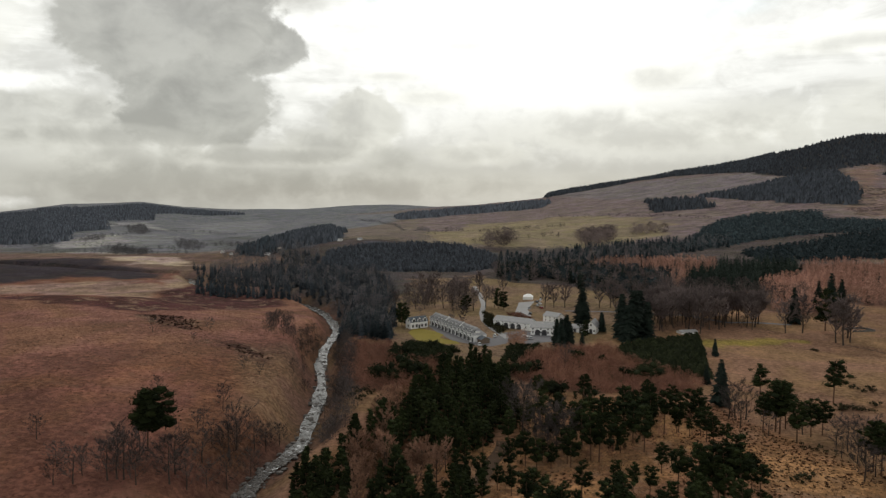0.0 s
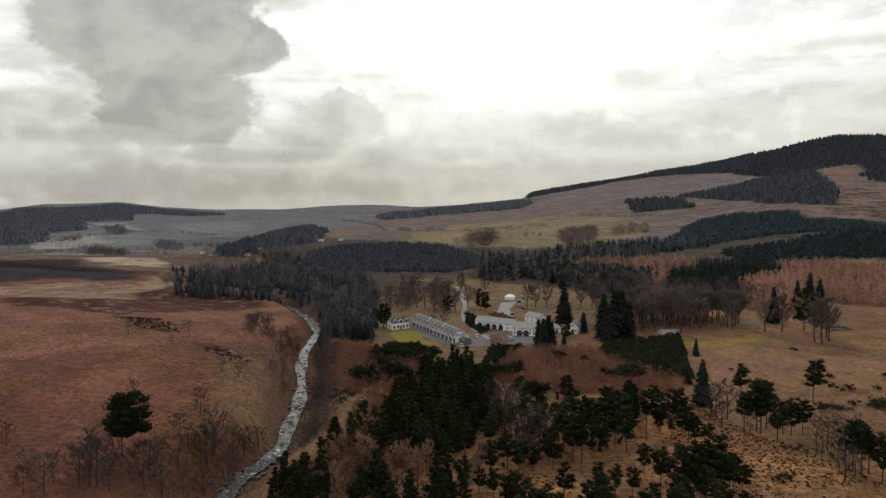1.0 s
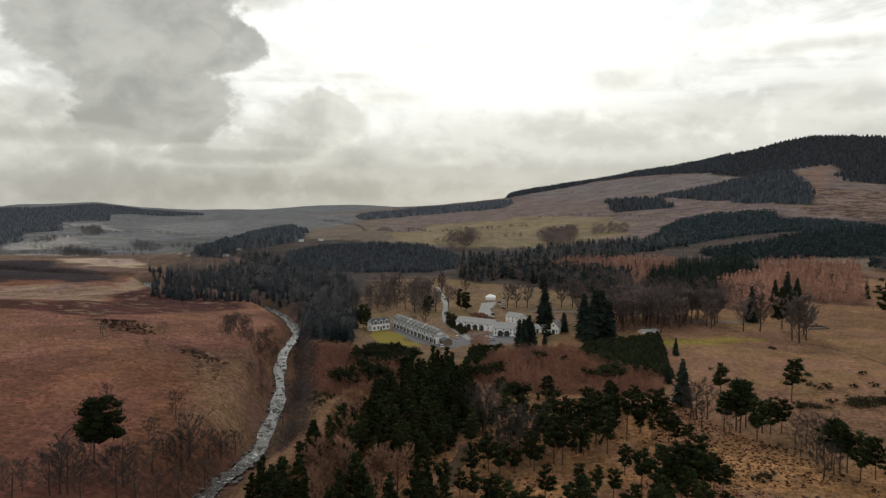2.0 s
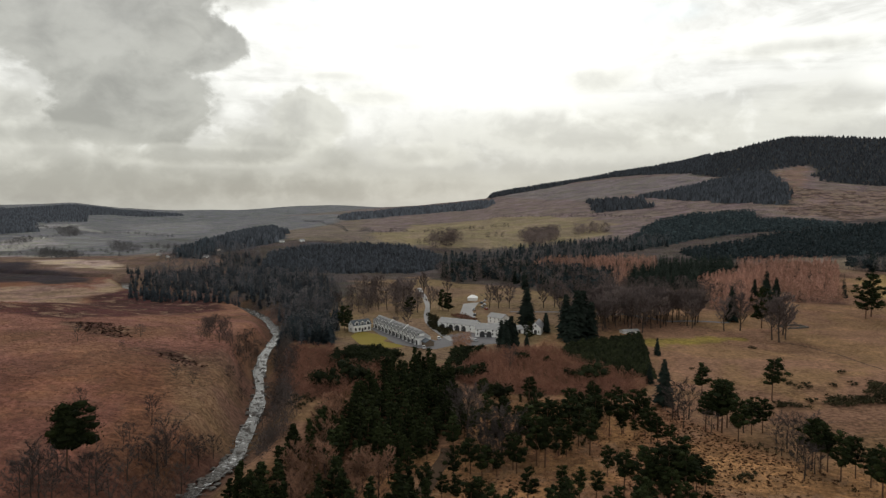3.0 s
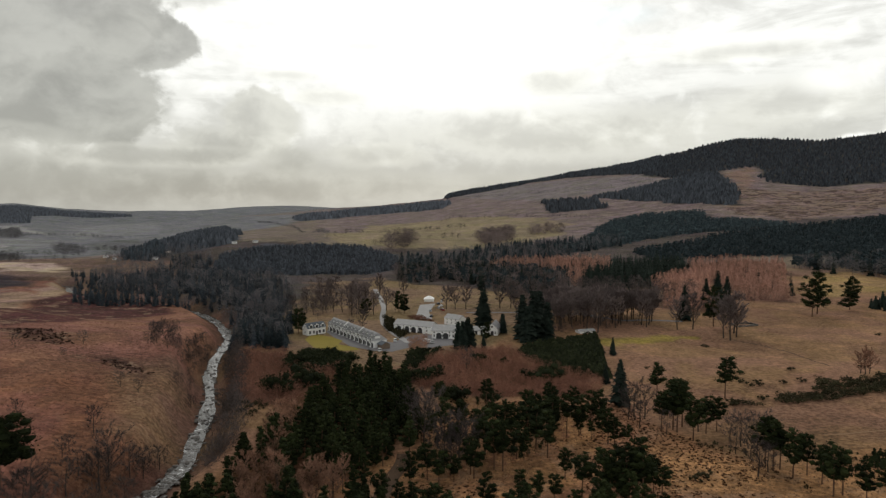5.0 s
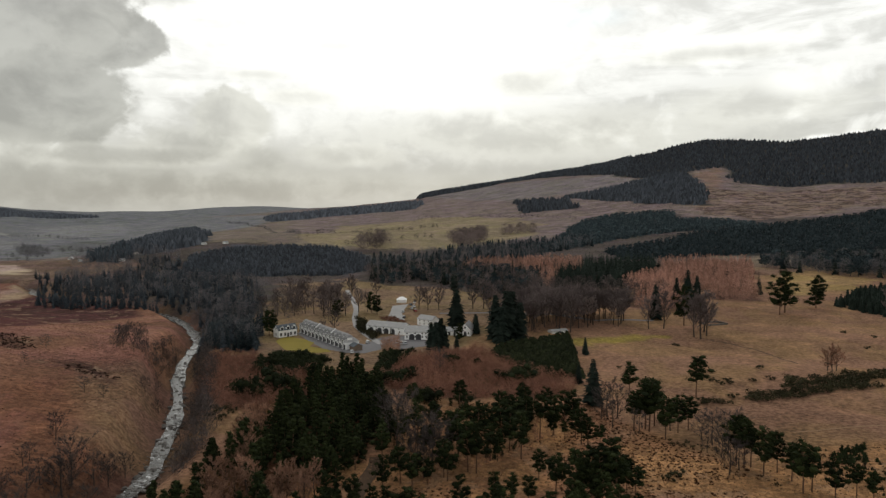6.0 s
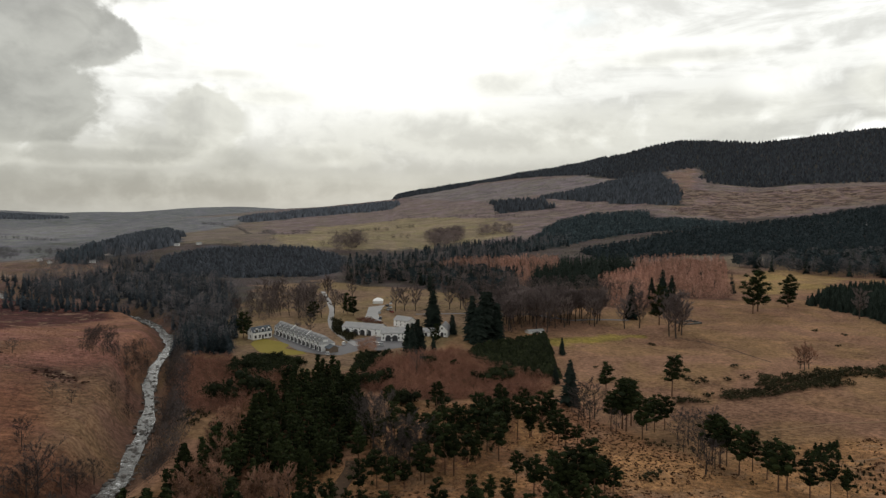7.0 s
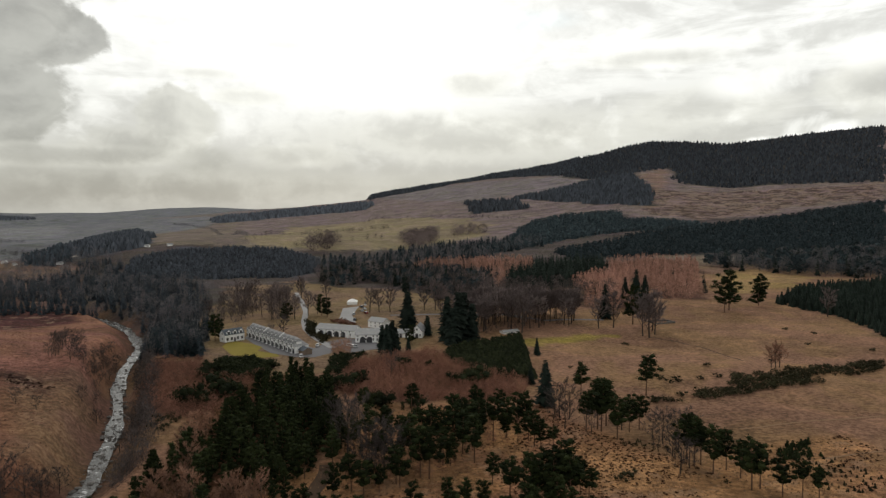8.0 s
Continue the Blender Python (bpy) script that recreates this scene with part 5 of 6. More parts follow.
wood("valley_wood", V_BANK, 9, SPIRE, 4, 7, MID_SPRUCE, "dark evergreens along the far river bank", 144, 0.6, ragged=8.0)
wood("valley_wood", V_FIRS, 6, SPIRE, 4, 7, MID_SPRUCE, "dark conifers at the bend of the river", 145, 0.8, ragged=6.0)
for k, poly in enumerate((COPSE_A, COPSE_B, COPSE_C, COPSE_D)):
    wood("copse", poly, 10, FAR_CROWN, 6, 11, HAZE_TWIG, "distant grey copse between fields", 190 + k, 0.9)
wood("field_trees", FT_A, 13, DOMES, 13, 19, BEECH, "clump of rounded bare field trees", 143, 0.9)
wood("field_trees", FT_B, 13, DOMES, 13, 19, BEECH, "clump of rounded bare field trees", 144, 0.9)
wood("field_trees", FT_C, 13, DOMES, 13, 19, BEECH, "clump of rounded bare field trees", 145, 0.9)
wood("back_wood", W_BACK, 8, DOME_WOOD, 10, 15, HAZE_TWIG, "bare winter wood", 146, 0.7)
wood("back_wood", W_BACK, 11, ROUND, 11, 19, MID_SPRUCE, "dark evergreens in a bare wood", 147, 0.6)
wood("back_wood", W_BACK, 13, SPIRE, 12, 20, SPRUCE, "tall dark conifers in a bare wood", 149, 0.6)
wood("dark_plantation", C_EAST, 4.4, CONE, 6, 9, SPRUCE, "dark young conifer plantation", 148, ragged=0.0)

# ---- nearer woods ----
LOW_CONE = [conifer_template(30 + k, 0.5, 4, 6) for k in range(5)]
wood("young_plantation", P_BLOCK, 1.8, LOW_CONE, 2.0, 4.4, EVERGREEN, "close-grown young spruce plantation", 150, ragged=0.0)
SCRUBS = [crown_template(90 + k, 70, 0.02, 0.42, 0.030, 0.30) for k in range(5)]
wood("scrub", SCRUB_EAST, 2.1, SCRUBS, 2.2, 4.0, SCRUB, "dense russet leafless birch scrub", 151)
wood("scrub", SCRUB_WEST, 2.2, SCRUBS, 2.2, 4.2, SCRUB, "dense russet leafless birch scrub", 152, 0.9)
wood("river_scrub", RIVERSIDE_EAST, 2.1, SCRUBS, 3.0, 6.0, TWIG, "grey leafless alder scrub along the river", 153, 0.85)
wood("river_scrub", RIVERSIDE_WEST, 2.8, SCRUBS, 1.5, 3.0, TWIG, "grey leafless alder scrub along the river", 154, 0.8)
TUFTS = [tuft_template(k, 7) for k in range(6)]
wood("tussocks", BRACKEN, 1.6, TUFTS, 0.2, 0.45, TUSSOCK, "straw-coloured tussocks and dead bracken", 155, 0.8, "grass")
SAPLINGS = [conifer_template(500 + k, 0.42, 3, 5) for k in range(4)]
wood("pine_saplings", SAPLING_BED, 2.2, SAPLINGS, 0.5, 1.3, GORSE, "scattered young pine saplings in bracken", 197, 0.75, "saplings", ragged=4.0)
wood("young_pines", YOUNG_PINES, 2.0, SAPLINGS, 1.4, 3.0, PINE, "clump of young self-sown pines", 198, 0.9, "saplings", ragged=3.0)
MATS = [mat_template(k) for k in range(5)]
wood("heather_clumps", BRACKEN, 1.5, MATS, 0.2, 0.6, HEATHER, "dark heather clumps among bracken", 156, 0.75, "heather", 0.50)
for k, poly in enumerate((MOOR_BAND_A, MOOR_BAND_B)):
    wood("heather_clumps", poly, 1.8, MATS, 0.3, 0.7, DARK_HEATH, "dark heather clumps on the moor", 210 + k, 0.85, "heather", 0.47, 12.0)
wood("moor_tussocks", MOOR_NEAR, 2.4, TUFTS, 0.14, 0.36, MOOR_GRASS, "reddish-brown moor grass tussocks", 157, 0.8, "grass")

# ---- trees that stand apart ----
PINES = model(pine, 8, 200, 16.0, "dark green Scots pine with a bare reddish trunk", spread=0.22, low=0.40, clumps=22, tuft=1.12, leaves=50, leaf=0.028)
TALL_PINES = model(pine, 4, 206, 16.0, "dark green Scots pine with a long bare trunk", spread=0.22, low=0.52, clumps=18, tuft=1.12, leaves=54, leaf=0.028)
LONE_PINES = model(pine, 3, 218, 24.0, "tall dark pine with layered limbs in a field", spread=0.30, low=0.25, clumps=28, tuft=0.95, leaves=60, leaf=0.026, group="field pines")
GARDEN_PINES = model(pine, 3, 215, 14.0, "dark spreading pine beside the drive", spread=0.30, low=0.22, clumps=26, tuft=1.15, leaves=60, leaf=0.03, group="garden pines")
WIDE_PINES = model(pine, 2, 210, 16.0, "broad dark Scots pine on the open moor", spread=0.27, low=0.36, clumps=48, tuft=1.5, leaves=110, leaf=0.026)
DENSE = model(pine, 8, 220, 14.0, "dark pine in a close plantation", spread=0.29, low=0.12, clumps=24, group="plantation pines", cone=True, tuft=1.05, leaves=14, leaf=0.05)
SPRUCES = model(spruce, 5, 240, 16.0, "tall dark spruce with drooping tiers", width=0.26, tiers=28, taper=0.7)
FIRS = model(spruce, 3, 250, 20.0, "broad dark conifer beside the houses", width=0.25, tiers=30, group="garden conifers", taper=0.45)
BARES = model(bare, 5, 260, 11.0, "leafless grey tree on rough ground", fine=14, limbs=20, twig=1.05, width=0.36, low=0.08, rise=0.8, limb=0.4)
BEECHES = model(bare, 5, 280, 20.0, "tall leafless beech with a domed brown crown", twigs=BEECH, width=0.25, low=0.28, limbs=26, fine=22, rise=1.1, group="beech wood", twig=1.55)
PARK = model(bare, 4, 290, 15.0, "leafless parkland tree near the houses", twigs=BEECH, width=0.27, low=0.16, limbs=20, fine=13, rise=1.1, group="park trees", twig=1.9)
BIRCHES = model(bare, 4, 300, 10.0, "leafless birch with pinkish tan twigs", twigs=BIRCH, width=0.3, low=0.12, limbs=18, fine=17, rise=1.0, group="birches", twig=1.9)
BUSHES = model(bush, 4, 320, 3.0, "dark evergreen shrub in rough grass", sprays=420)
GORSES = model(bush, 3, 340, 1.6, "dark gorse bush in rough grass", leaves=GORSE, wide=1.8, group="gorse")

wood("undergrowth", BELT, 3.2, ROUND, 1.2, 3.2, EVERGREEN, "low evergreen undergrowth beneath pines", 166, 0.6, "undergrowth", 0.5)
wood("undergrowth", BELT, 3.0, SCRUBS, 1.2, 3.2, SCRUB, "leafless brown undergrowth beneath pines", 167, 0.5, "undergrowth", 0.48)
wood("estate_scrub", ESTATE_SCRUB, 7, CROWN, 6, 11, TWIG, "leafless trees and scrub about the houses", 168, 0.6, patchy=0.56)
x, y = scatter(PINE_BLOCK, 4.5, rng, 0.9, 0.95)
clear_way = (line_distance(x, y, TRACK_LINE) > 4.5) & ~inside(x, y, BIRCH_A) & ~inside(x, y, BIRCH_B)
x, y = x[clear_way], y[clear_way]
set_down(DENSE, [(a, b, rng.uniform(7, 12)) for a, b in zip(x.tolist(), y.tolist())], rng)
x, y = scatter(PINE_LOW, 4.3, rng, 0.9, 0.95)
set_down(DENSE, [(a, b, rng.uniform(6, 10)) for a, b in zip(x.tolist(), y.tolist())], rng)
set_down(WIDE_PINES, PINE_SPOTS_A[:1], rng)
set_down(PINES + TALL_PINES, PINE_SPOTS_A[1:], rng)
set_down(PINES + TALL_PINES, PINE_SPOTS_B, rng)
set_down(PINES + TALL_PINES, PINE_SPOTS_C, rng)
set_down(GARDEN_PINES, PINE_SPOTS_D, rng)
set_down(LONE_PINES, FIELD_PINES, rng)
for poly, step, keep in ((BELT, 7.0, 0.5), (PINE_ROW, 5.0, 0.8)):
    x, y = scatter(poly, step, rng, 0.95, keep)
    set_down(PINES + TALL_PINES, [(a, b, rng.uniform(6.5, 10.5)) for a, b in zip(x.tolist(), y.tolist())], rng)
set_down(SPRUCES, SPRUCE_SPOTS, rng)
set_down(FIRS, FIR_SPOTS, rng)
set_down(BARES, BARE_SPOTS_A, rng)
set_down(BARES, BARE_SPOTS_B, rng)
x, y = scatter(RIVER_TREES, 5.0, rng, 0.9, 0.8)
set_down(BARES, [(a, b, rng.uniform(3.5, 6.5)) for a, b in zip(x.tolist(), y.tolist())], rng)
set_down(PARK, BROWN_SPOTS[:4], rng)
set_down(BARES, BROWN_SPOTS[4:], rng)
wood("moor_scrub", MOOR_TREES, 2.6, SCRUBS, 1.5, 3.8, TWIG, "low grey leafless scrub on the moor", 169, 0.8, "scrub", 0.52)
set_down(PARK, BARE_SPOTS_C, rng)
x, y = scatter(MOOR_TREES, 8, rng, 0.9, 0.75)
set_down(BARES, [(a, b, rng.uniform(6, 11)) for a, b in zip(x.tolist(), y.tolist())], rng)
wood("beech_understorey", BEECH_WOOD, 4, SCRUBS, 1.5, 4.0, TWIG, "leafless undergrowth among beeches", 171, 0.6, "undergrowth", 0.45)
x, y = scatter(BEECH_WOOD, 7.5, rng, 0.9)
set_down(BEECHES, [(a, b, rng.uniform(15, 20)) for a, b in zip(x.tolist(), y.tolist())], rng)
x, y = scatter(ESTATE_TREES, 14, rng, 0.9, 0.7)
set_down(PARK, [(a, b, rng.uniform(13, 17)) for a, b in zip(x.tolist(), y.tolist())], rng)
set_down(BIRCHES, BIRCH_SPOTS, rng)
for poly in (BIRCH_A, BIRCH_B, BIRCH_C):
    x, y = scatter(poly, 5.0, rng, 0.9, 0.9)
    set_down(BIRCHES, [(a, b, rng.uniform(7, 10)) for a, b in zip(x.tolist(), y.tolist())], rng)
for poly, step, lo, hi in ((SHRUB_BANK, 2.9, 2.6, 4.4), (SHRUB_YARD, 3.0, 2.0, 3.6)):
    x, y = scatter(poly, step, rng, 0.8)
    set_down(BUSHES, [(a, b, rng.uniform(lo, hi)) for a, b in zip(x.tolist(), y.tolist())], rng)
set_down(BUSHES, BUSH_SPOTS, rng)
HEDGE_BUSH = [bush_template(20 + k) for k in range(4)]
wood("hedge", DRIVE_HEDGE, 1.6, HEDGE_BUSH, 1.2, 3.0, GORSE, "dark brown overgrown hedge beside the drive", 194, 0.9, "hedge", ragged=0.0)
wood("hedge", RED_HEDGE, 1.5, HEDGE_BUSH, 1.0, 2.0, SCRUB, "russet hedge behind the stables", 195, 0.9, "hedge", ragged=0.0)
wood("shrubbery", RUSSET_BED, 1.8, SCRUBS, 1.8, 3.6, BIRCH, "russet leafless shrubs beside the yard", 196, 0.9, "shrubs", ragged=0.0)
wood("bank_scrub", BANK_SCRUB, 2.0, HEDGE_BUSH, 0.5, 1.7, GORSE, "low dark scrub along an old field bank", 199, 0.75, "scrub", 0.4, 3.0)
wood("gorse_bank", GORSE_BANK, 1.7, [bush_template(k) for k in range(5)], 1.0, 2.6, GORSE, "ragged bank of dark gorse across a field", 160, 0.9, "gorse", 0.42)
x, y = scatter(GORSE_BANK, 9, rng, 0.9, 0.85)
set_down(GORSES, [(a, b, rng.uniform(1.3, 2.4)) for a, b in zip(x.tolist(), y.tolist())], rng)
set_down(GORSES, GORSE_SPOTS, rng)
set_down(GORSES, RIVER_GORSE, rng)
for kinds in (PARK, LONE_PINES, GARDEN_PINES, WIDE_PINES, PINES, TALL_PINES, DENSE, SPRUCES, FIRS, BARES, BEECHES, BIRCHES, BUSHES, GORSES):
    clear_models(kinds)

# ---- hedges and far farms ----
for k, line in enumerate(HEDGES):
    n = int(sum(math.hypot(b[0] - a[0], b[1] - a[1]) for a, b in zip(line, line[1:])) / 9)
    t = np.linspace(0, len(line) - 1.001, max(n, 2))
    i = t.astype(int)
    arr = np.array(line, float)
    p = arr[i] + (arr[i + 1] - arr[i]) * (t - i)[:, None]
    keep = np.random.RandomState(k).rand(len(p)) < 0.8
    p = p[keep] + (np.random.RandomState(k + 50).rand(keep.sum(), 2) - 0.5) * 6
    # hedges across the valley take the haze-tinted twigs
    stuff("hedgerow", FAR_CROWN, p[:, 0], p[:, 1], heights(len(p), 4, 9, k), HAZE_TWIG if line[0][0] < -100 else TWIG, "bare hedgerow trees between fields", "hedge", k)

# brash rows on the felled hillside
arr = np.array(FELLED, float)
for k, u in enumerate(np.linspace(0.06, 0.9, 13)):
    n = len(arr)
    a = arr[0] + (arr[4] - arr[0]) * u
    b = arr[0] + (arr[5] - arr[0]) * u * 0.97
    t = np.linspace(0.08, 0.95, 22)[:, None]
    p = a + (b - a) * t + (np.random.RandomState(k).rand(22, 2) - 0.5) * 8
    p = p[inside(p[:, 0], p[:, 1], FELLED)]
    if len(p):
        stuff("brash_row", FAR_CROWN, p[:, 0], p[:, 1], heights(len(p), 1.5, 5, k), HAZE_TWIG, "row of grey brash on felled ground", "brash", 170 + k)


# ---- the houses ----
RENDER = surface("white_lime_render", (0.84, 0.84, 0.83), 0.85, spread=0.10, scale=0.8, bump=0.1, stain=(0.42, 0.40, 0.36), stain_amount=0.35)
SLATE = surface("grey_slate", (0.20, 0.20, 0.205), 0.55, spread=0.22, scale=1.6, bump=0.3, stain=(0.27, 0.26, 0.24), stain_amount=0.4)
DARK_SLATE = surface("blue_slate", (0.075, 0.093, 0.115), 0.5, spread=0.25, scale=1.6, bump=0.3)
PALE_SLATE = surface("pale_slate", (0.29, 0.29, 0.29), 0.55, spread=0.2, scale=1.6, bump=0.3, stain=(0.40, 0.39, 0.36), stain_amount=0.4)
FRAME = surface("white_window_paint", (0.62, 0.62, 0.60), 0.4, spread=0.05, bump=0)
DARKWOOD = surface("dark_painted_door", (0.03, 0.03, 0.034), 0.5, spread=0.2, bump=0)
BRICKWORK = surface("brown_stonework", (0.17, 0.13, 0.10), 0.9, spread=0.35, scale=2.5)
TENT = surface("white_canvas", (0.85, 0.85, 0.84), 0.45, spread=0.04, bump=0)


def glass():
    m, g, b = principled("window_glass")
    b.inputs["Base Color"].default_value = (0.018, 0.021, 0.025, 1)
    b.inputs["Roughness"].default_value = 0.08
    return m


GLASS = glass()


def frame_from(a, b):
    """Origin at a, x along the front towards b, y into the house."""
    turn = math.degrees(math.atan2(b[1] - a[1], b[0] - a[0]))
    return pose(a[0], a[1], min(float(terrain(*a)), float(terrain(*b))) - 0.1, 0, 0, turn), math.hypot(b[0] - a[0], b[1] - a[1])


SHARED = {}


def piece(name, key, make, material, parent, x, y, z, turn=0.0):
    """One of many alike parts: the meshes are shared."""
    if key not in SHARED:
        s = Shape()
        make(s)
        mesh = bpy.data.meshes.new(name)
        mesh.from_pydata(s.v, [], s.f)
        mesh.materials.append(material)
        SHARED[key] = mesh
    ob = new(name, SHARED[key])
    ob.parent = parent
    ob.matrix_basis = pose(x, y, z, 0, 0, turn)
    return ob


def window_part(parent, x, y, z, w, h, turn=0.0):
    """A window set on a wall that faces -y: frame, glazing bars and sill round a dark pane."""
    def ring(s):
        t = 0.09
        s.box(-w / 2, w / 2, -0.06, 0.03, 0, t).box(-w / 2, w / 2, -0.06, 0.03, h - t, h)
        s.box(-w / 2, -w / 2 + t, -0.06, 0.03, t, h - t).box(w / 2 - t, w / 2, -0.06, 0.03, t, h - t)
        s.box(-0.03, 0.03, -0.05, 0.02, t, h - t)
    f = piece("window", ("window", w, h), ring, FRAME, parent, x, y, z, turn)
    piece("pane", ("pane", w, h), lambda s: s.box(-w / 2 + 0.09, w / 2 - 0.09, -0.03, 0.01, 0.09, h - 0.09), GLASS, f, 0, 0, 0)
    piece("sill", ("sill", w), lambda s: s.box(-w / 2 - 0.08, w / 2 + 0.08, -0.14, 0.03, -0.09, -0.005), RENDER, f, 0, 0, 0)


def door_part(parent, x, y, w, h, turn=0.0, arch=False, z=0.0):
    def leaf(s):
        if arch:
            pts = [(-w / 2, 0), (w / 2, 0), (w / 2, h - w / 2)] + [(w / 2 * math.cos(a), h - w / 2 + w / 2 * math.sin(a)) for a in (0.5, 1.05, 1.57, 2.09, 2.64)] + [(-w / 2, h - w / 2)]
            s.prism(pts, -0.05, 0.03, "y")
        else:
            s.box(-w / 2, w / 2, -0.05, 0.03, 0, h)
    return piece("door", ("door", w, h, arch), leaf, DARKWOOD, parent, x, y, z, turn)


def gable_block(s, x0, x1, y0, y1, eaves, ridge, along="x"):
    """A body with gable ends, as one closed shape."""
    if along == "x":
        m = (y0 + y1) / 2
        s.prism([(y0, 0), (y1, 0), (y1, eaves), (m, ridge), (y0, eaves)], x0, x1, "x")
    else:
        m = (x0 + x1) / 2
        s.prism([(x0, 0), (x1, 0), (x1, eaves), (m, ridge), (x0, eaves)], y0, y1, "y")


def gable_roof(s, x0, x1, y0, y1, eaves, ridge, along="x", over=0.35, thick=0.18):
    if along == "x":
        m, k = (y0 + y1) / 2, (ridge - eaves) / ((y1 - y0) / 2)
        for side in (-1, 1):
            e = m + side * ((y1 - y0) / 2 + over)
            ez = eaves - over * k
            s.prism([(m, ridge + 0.02), (e, ez + 0.02), (e, ez + thick), (m, ridge + thick + 0.04)], x0 - over, x1 + over, "x")
    else:
        m, k = (x0 + x1) / 2, (ridge - eaves) / ((x1 - x0) / 2)
        for side in (-1, 1):
            e = m + side * ((x1 - x0) / 2 + over)
            ez = eaves - over * k
            s.prism([(m, ridge + 0.02), (e, ez + 0.02), (e, ez + thick), (m, ridge + thick + 0.04)], y0 - over, y1 + over, "y")


def dormer_part(parent, x, y, z, w=1.9, h=1.5, deep=2.6, roof=None, turn=0.0):
    """A gabled dormer that looks out to -y; its origin is the middle of its foot."""
    d = piece("dormer", ("dormer", w, h, deep), lambda s: gable_block(s, -w / 2, w / 2, 0, deep, h, h + w * 0.42, "y"), RENDER, parent, x, y, z, turn)
    mended(d)
    r = piece("dormer_roof", ("dormer_roof", w, h, deep, (roof or SLATE).name), lambda s: gable_roof(s, -w / 2, w / 2, 0, deep, h, h + w * 0.42, "y", 0.2, 0.12), roof or SLATE, d, 0, 0, 0)
    mended(r)
    window_part(d, 0, -0.02, 0.15, w * 0.75, h * 0.95)
    return d


def house(name, label, a, b, deep, eaves, ridge, roof, windows=(), doors=(), dormers=(), gable_windows=(), roof_along="x", group=""):
    m, length = frame_from(a, b)
    root = tagged(new(name), label, "house", group)
    root.matrix_basis = m
    s = Shape()
    gable_block(s, 0, length, 0, deep, eaves, ridge, roof_along)
    mended(s.link("wall", RENDER, root))
    s = Shape()
    gable_roof(s, 0, length, 0, deep, eaves, ridge, roof_along)
    mended(s.link("roof", roof, root))
    for u, z, w, h in windows:
        window_part(root, u * length, -0.03, z, w, h)
    for u, w, h, arch in doors:
        door_part(root, u * length, -0.02, w, h, 0, arch)
    for u, z, w, h in dormers:
        dormer_part(root, u * length, -0.08, z, w, h, deep * 0.4, roof)
    for end, v, z, w, h in gable_windows:
        window_part(root, -0.03 if end == 0 else length + 0.03, v * deep, z, w, h, -90 if end == 0 else 90)
    return root, length


# the long terrace beside the lawn
ROW_A, ROW_B = [(-7.4, 405.2), (15.3, 352.2)]
ROW_M, row_length = frame_from(ROW_A, ROW_B)
terrace = tagged(new("terrace"), "long white terrace with grey slate roof and gabled bays", "house")
terrace.matrix_basis = ROW_M
EAVES, RIDGE, DEEP = 3.9, 6.9, 7.2
s = Shape().box(0, row_length, 0, DEEP, 0, EAVES)
s.prism([(0, EAVES), (DEEP, EAVES), (DEEP / 2, RIDGE)], 0, 0.3, "x")
mended(s.link("wall", RENDER, terrace))
o, e = 0.35, EAVES - 0.3
s = Shape().add([(-0.3, -o, e), (row_length + o, -o, e), (row_length + o, DEEP + o, e), (-0.3, DEEP + o, e), (-0.3, DEEP / 2, RIDGE + 0.15), (row_length - 3.6, DEEP / 2, RIDGE + 0.15)],
                [(0, 1, 5, 4), (1, 2, 5), (2, 3, 4, 5), (3, 0, 4), (3, 2, 1, 0)])
mended(s.link("roof", PALE_SLATE, terrace))
AN_M = ROW_M @ pose(row_length + 0.4, 2.0, 0)
annex = tagged(new("annex"), "low stone annex with a dark slate roof", "house")
annex.matrix_basis = AN_M
s = Shape()
gable_block(s, 0, 4.5, 0, 4.5, 2.2, 3.4)
mended(s.link("wall", BRICKWORK, annex))
s = Shape()
gable_roof(s, 0, 4.5, 0, 4.5, 2.2, 3.4)
mended(s.link("roof", DARK_SLATE, annex))
BAYS = 12
for k in range(BAYS):
    u = (k + 0.5) * row_length / BAYS
    bay = piece("bay", ("bay",), lambda s: gable_block(s, -0.95, 0.95, 0, 0.5, 2.5, 3.4, "y"), RENDER, terrace, u - 0.7, -0.45, 0)
    mended(bay)
    mended(piece("bay_roof", ("bay_roof",), lambda s: gable_roof(s, -0.95, 0.95, 0, 0.6, 2.5, 3.4, "y", 0.15, 0.1), PALE_SLATE, bay, 0, 0, 0))
    window_part(bay, 0, -0.03, 0.5, 1.6, 1.8)
    door_part(terrace, u + 1.05, -0.02, 1.9, 2.4)
    dormer_part(terrace, u - 0.7, -0.12, 2.7, 2.1, 1.8, 3.2, SLATE)
    dormer_part(terrace, u + 1.0, 1.3, 4.55, 1.7, 1.35, 2.6, SLATE)
for k in (0.335, 0.665):
    mended(piece("parapet", ("parapet",), lambda s: s.prism([(-0.35, 3.7), (3.6, 7.0), (7.55, 3.7), (7.55, 4.1), (3.6, 7.4), (-0.35, 4.1)], -0.16, 0.16, "x"), RENDER, terrace, k * row_length, 0, 0))

# the cottage at the end of the lawn
COT_A, COT_B = [(-17.7, 389.5), (-8.5, 395.9)]
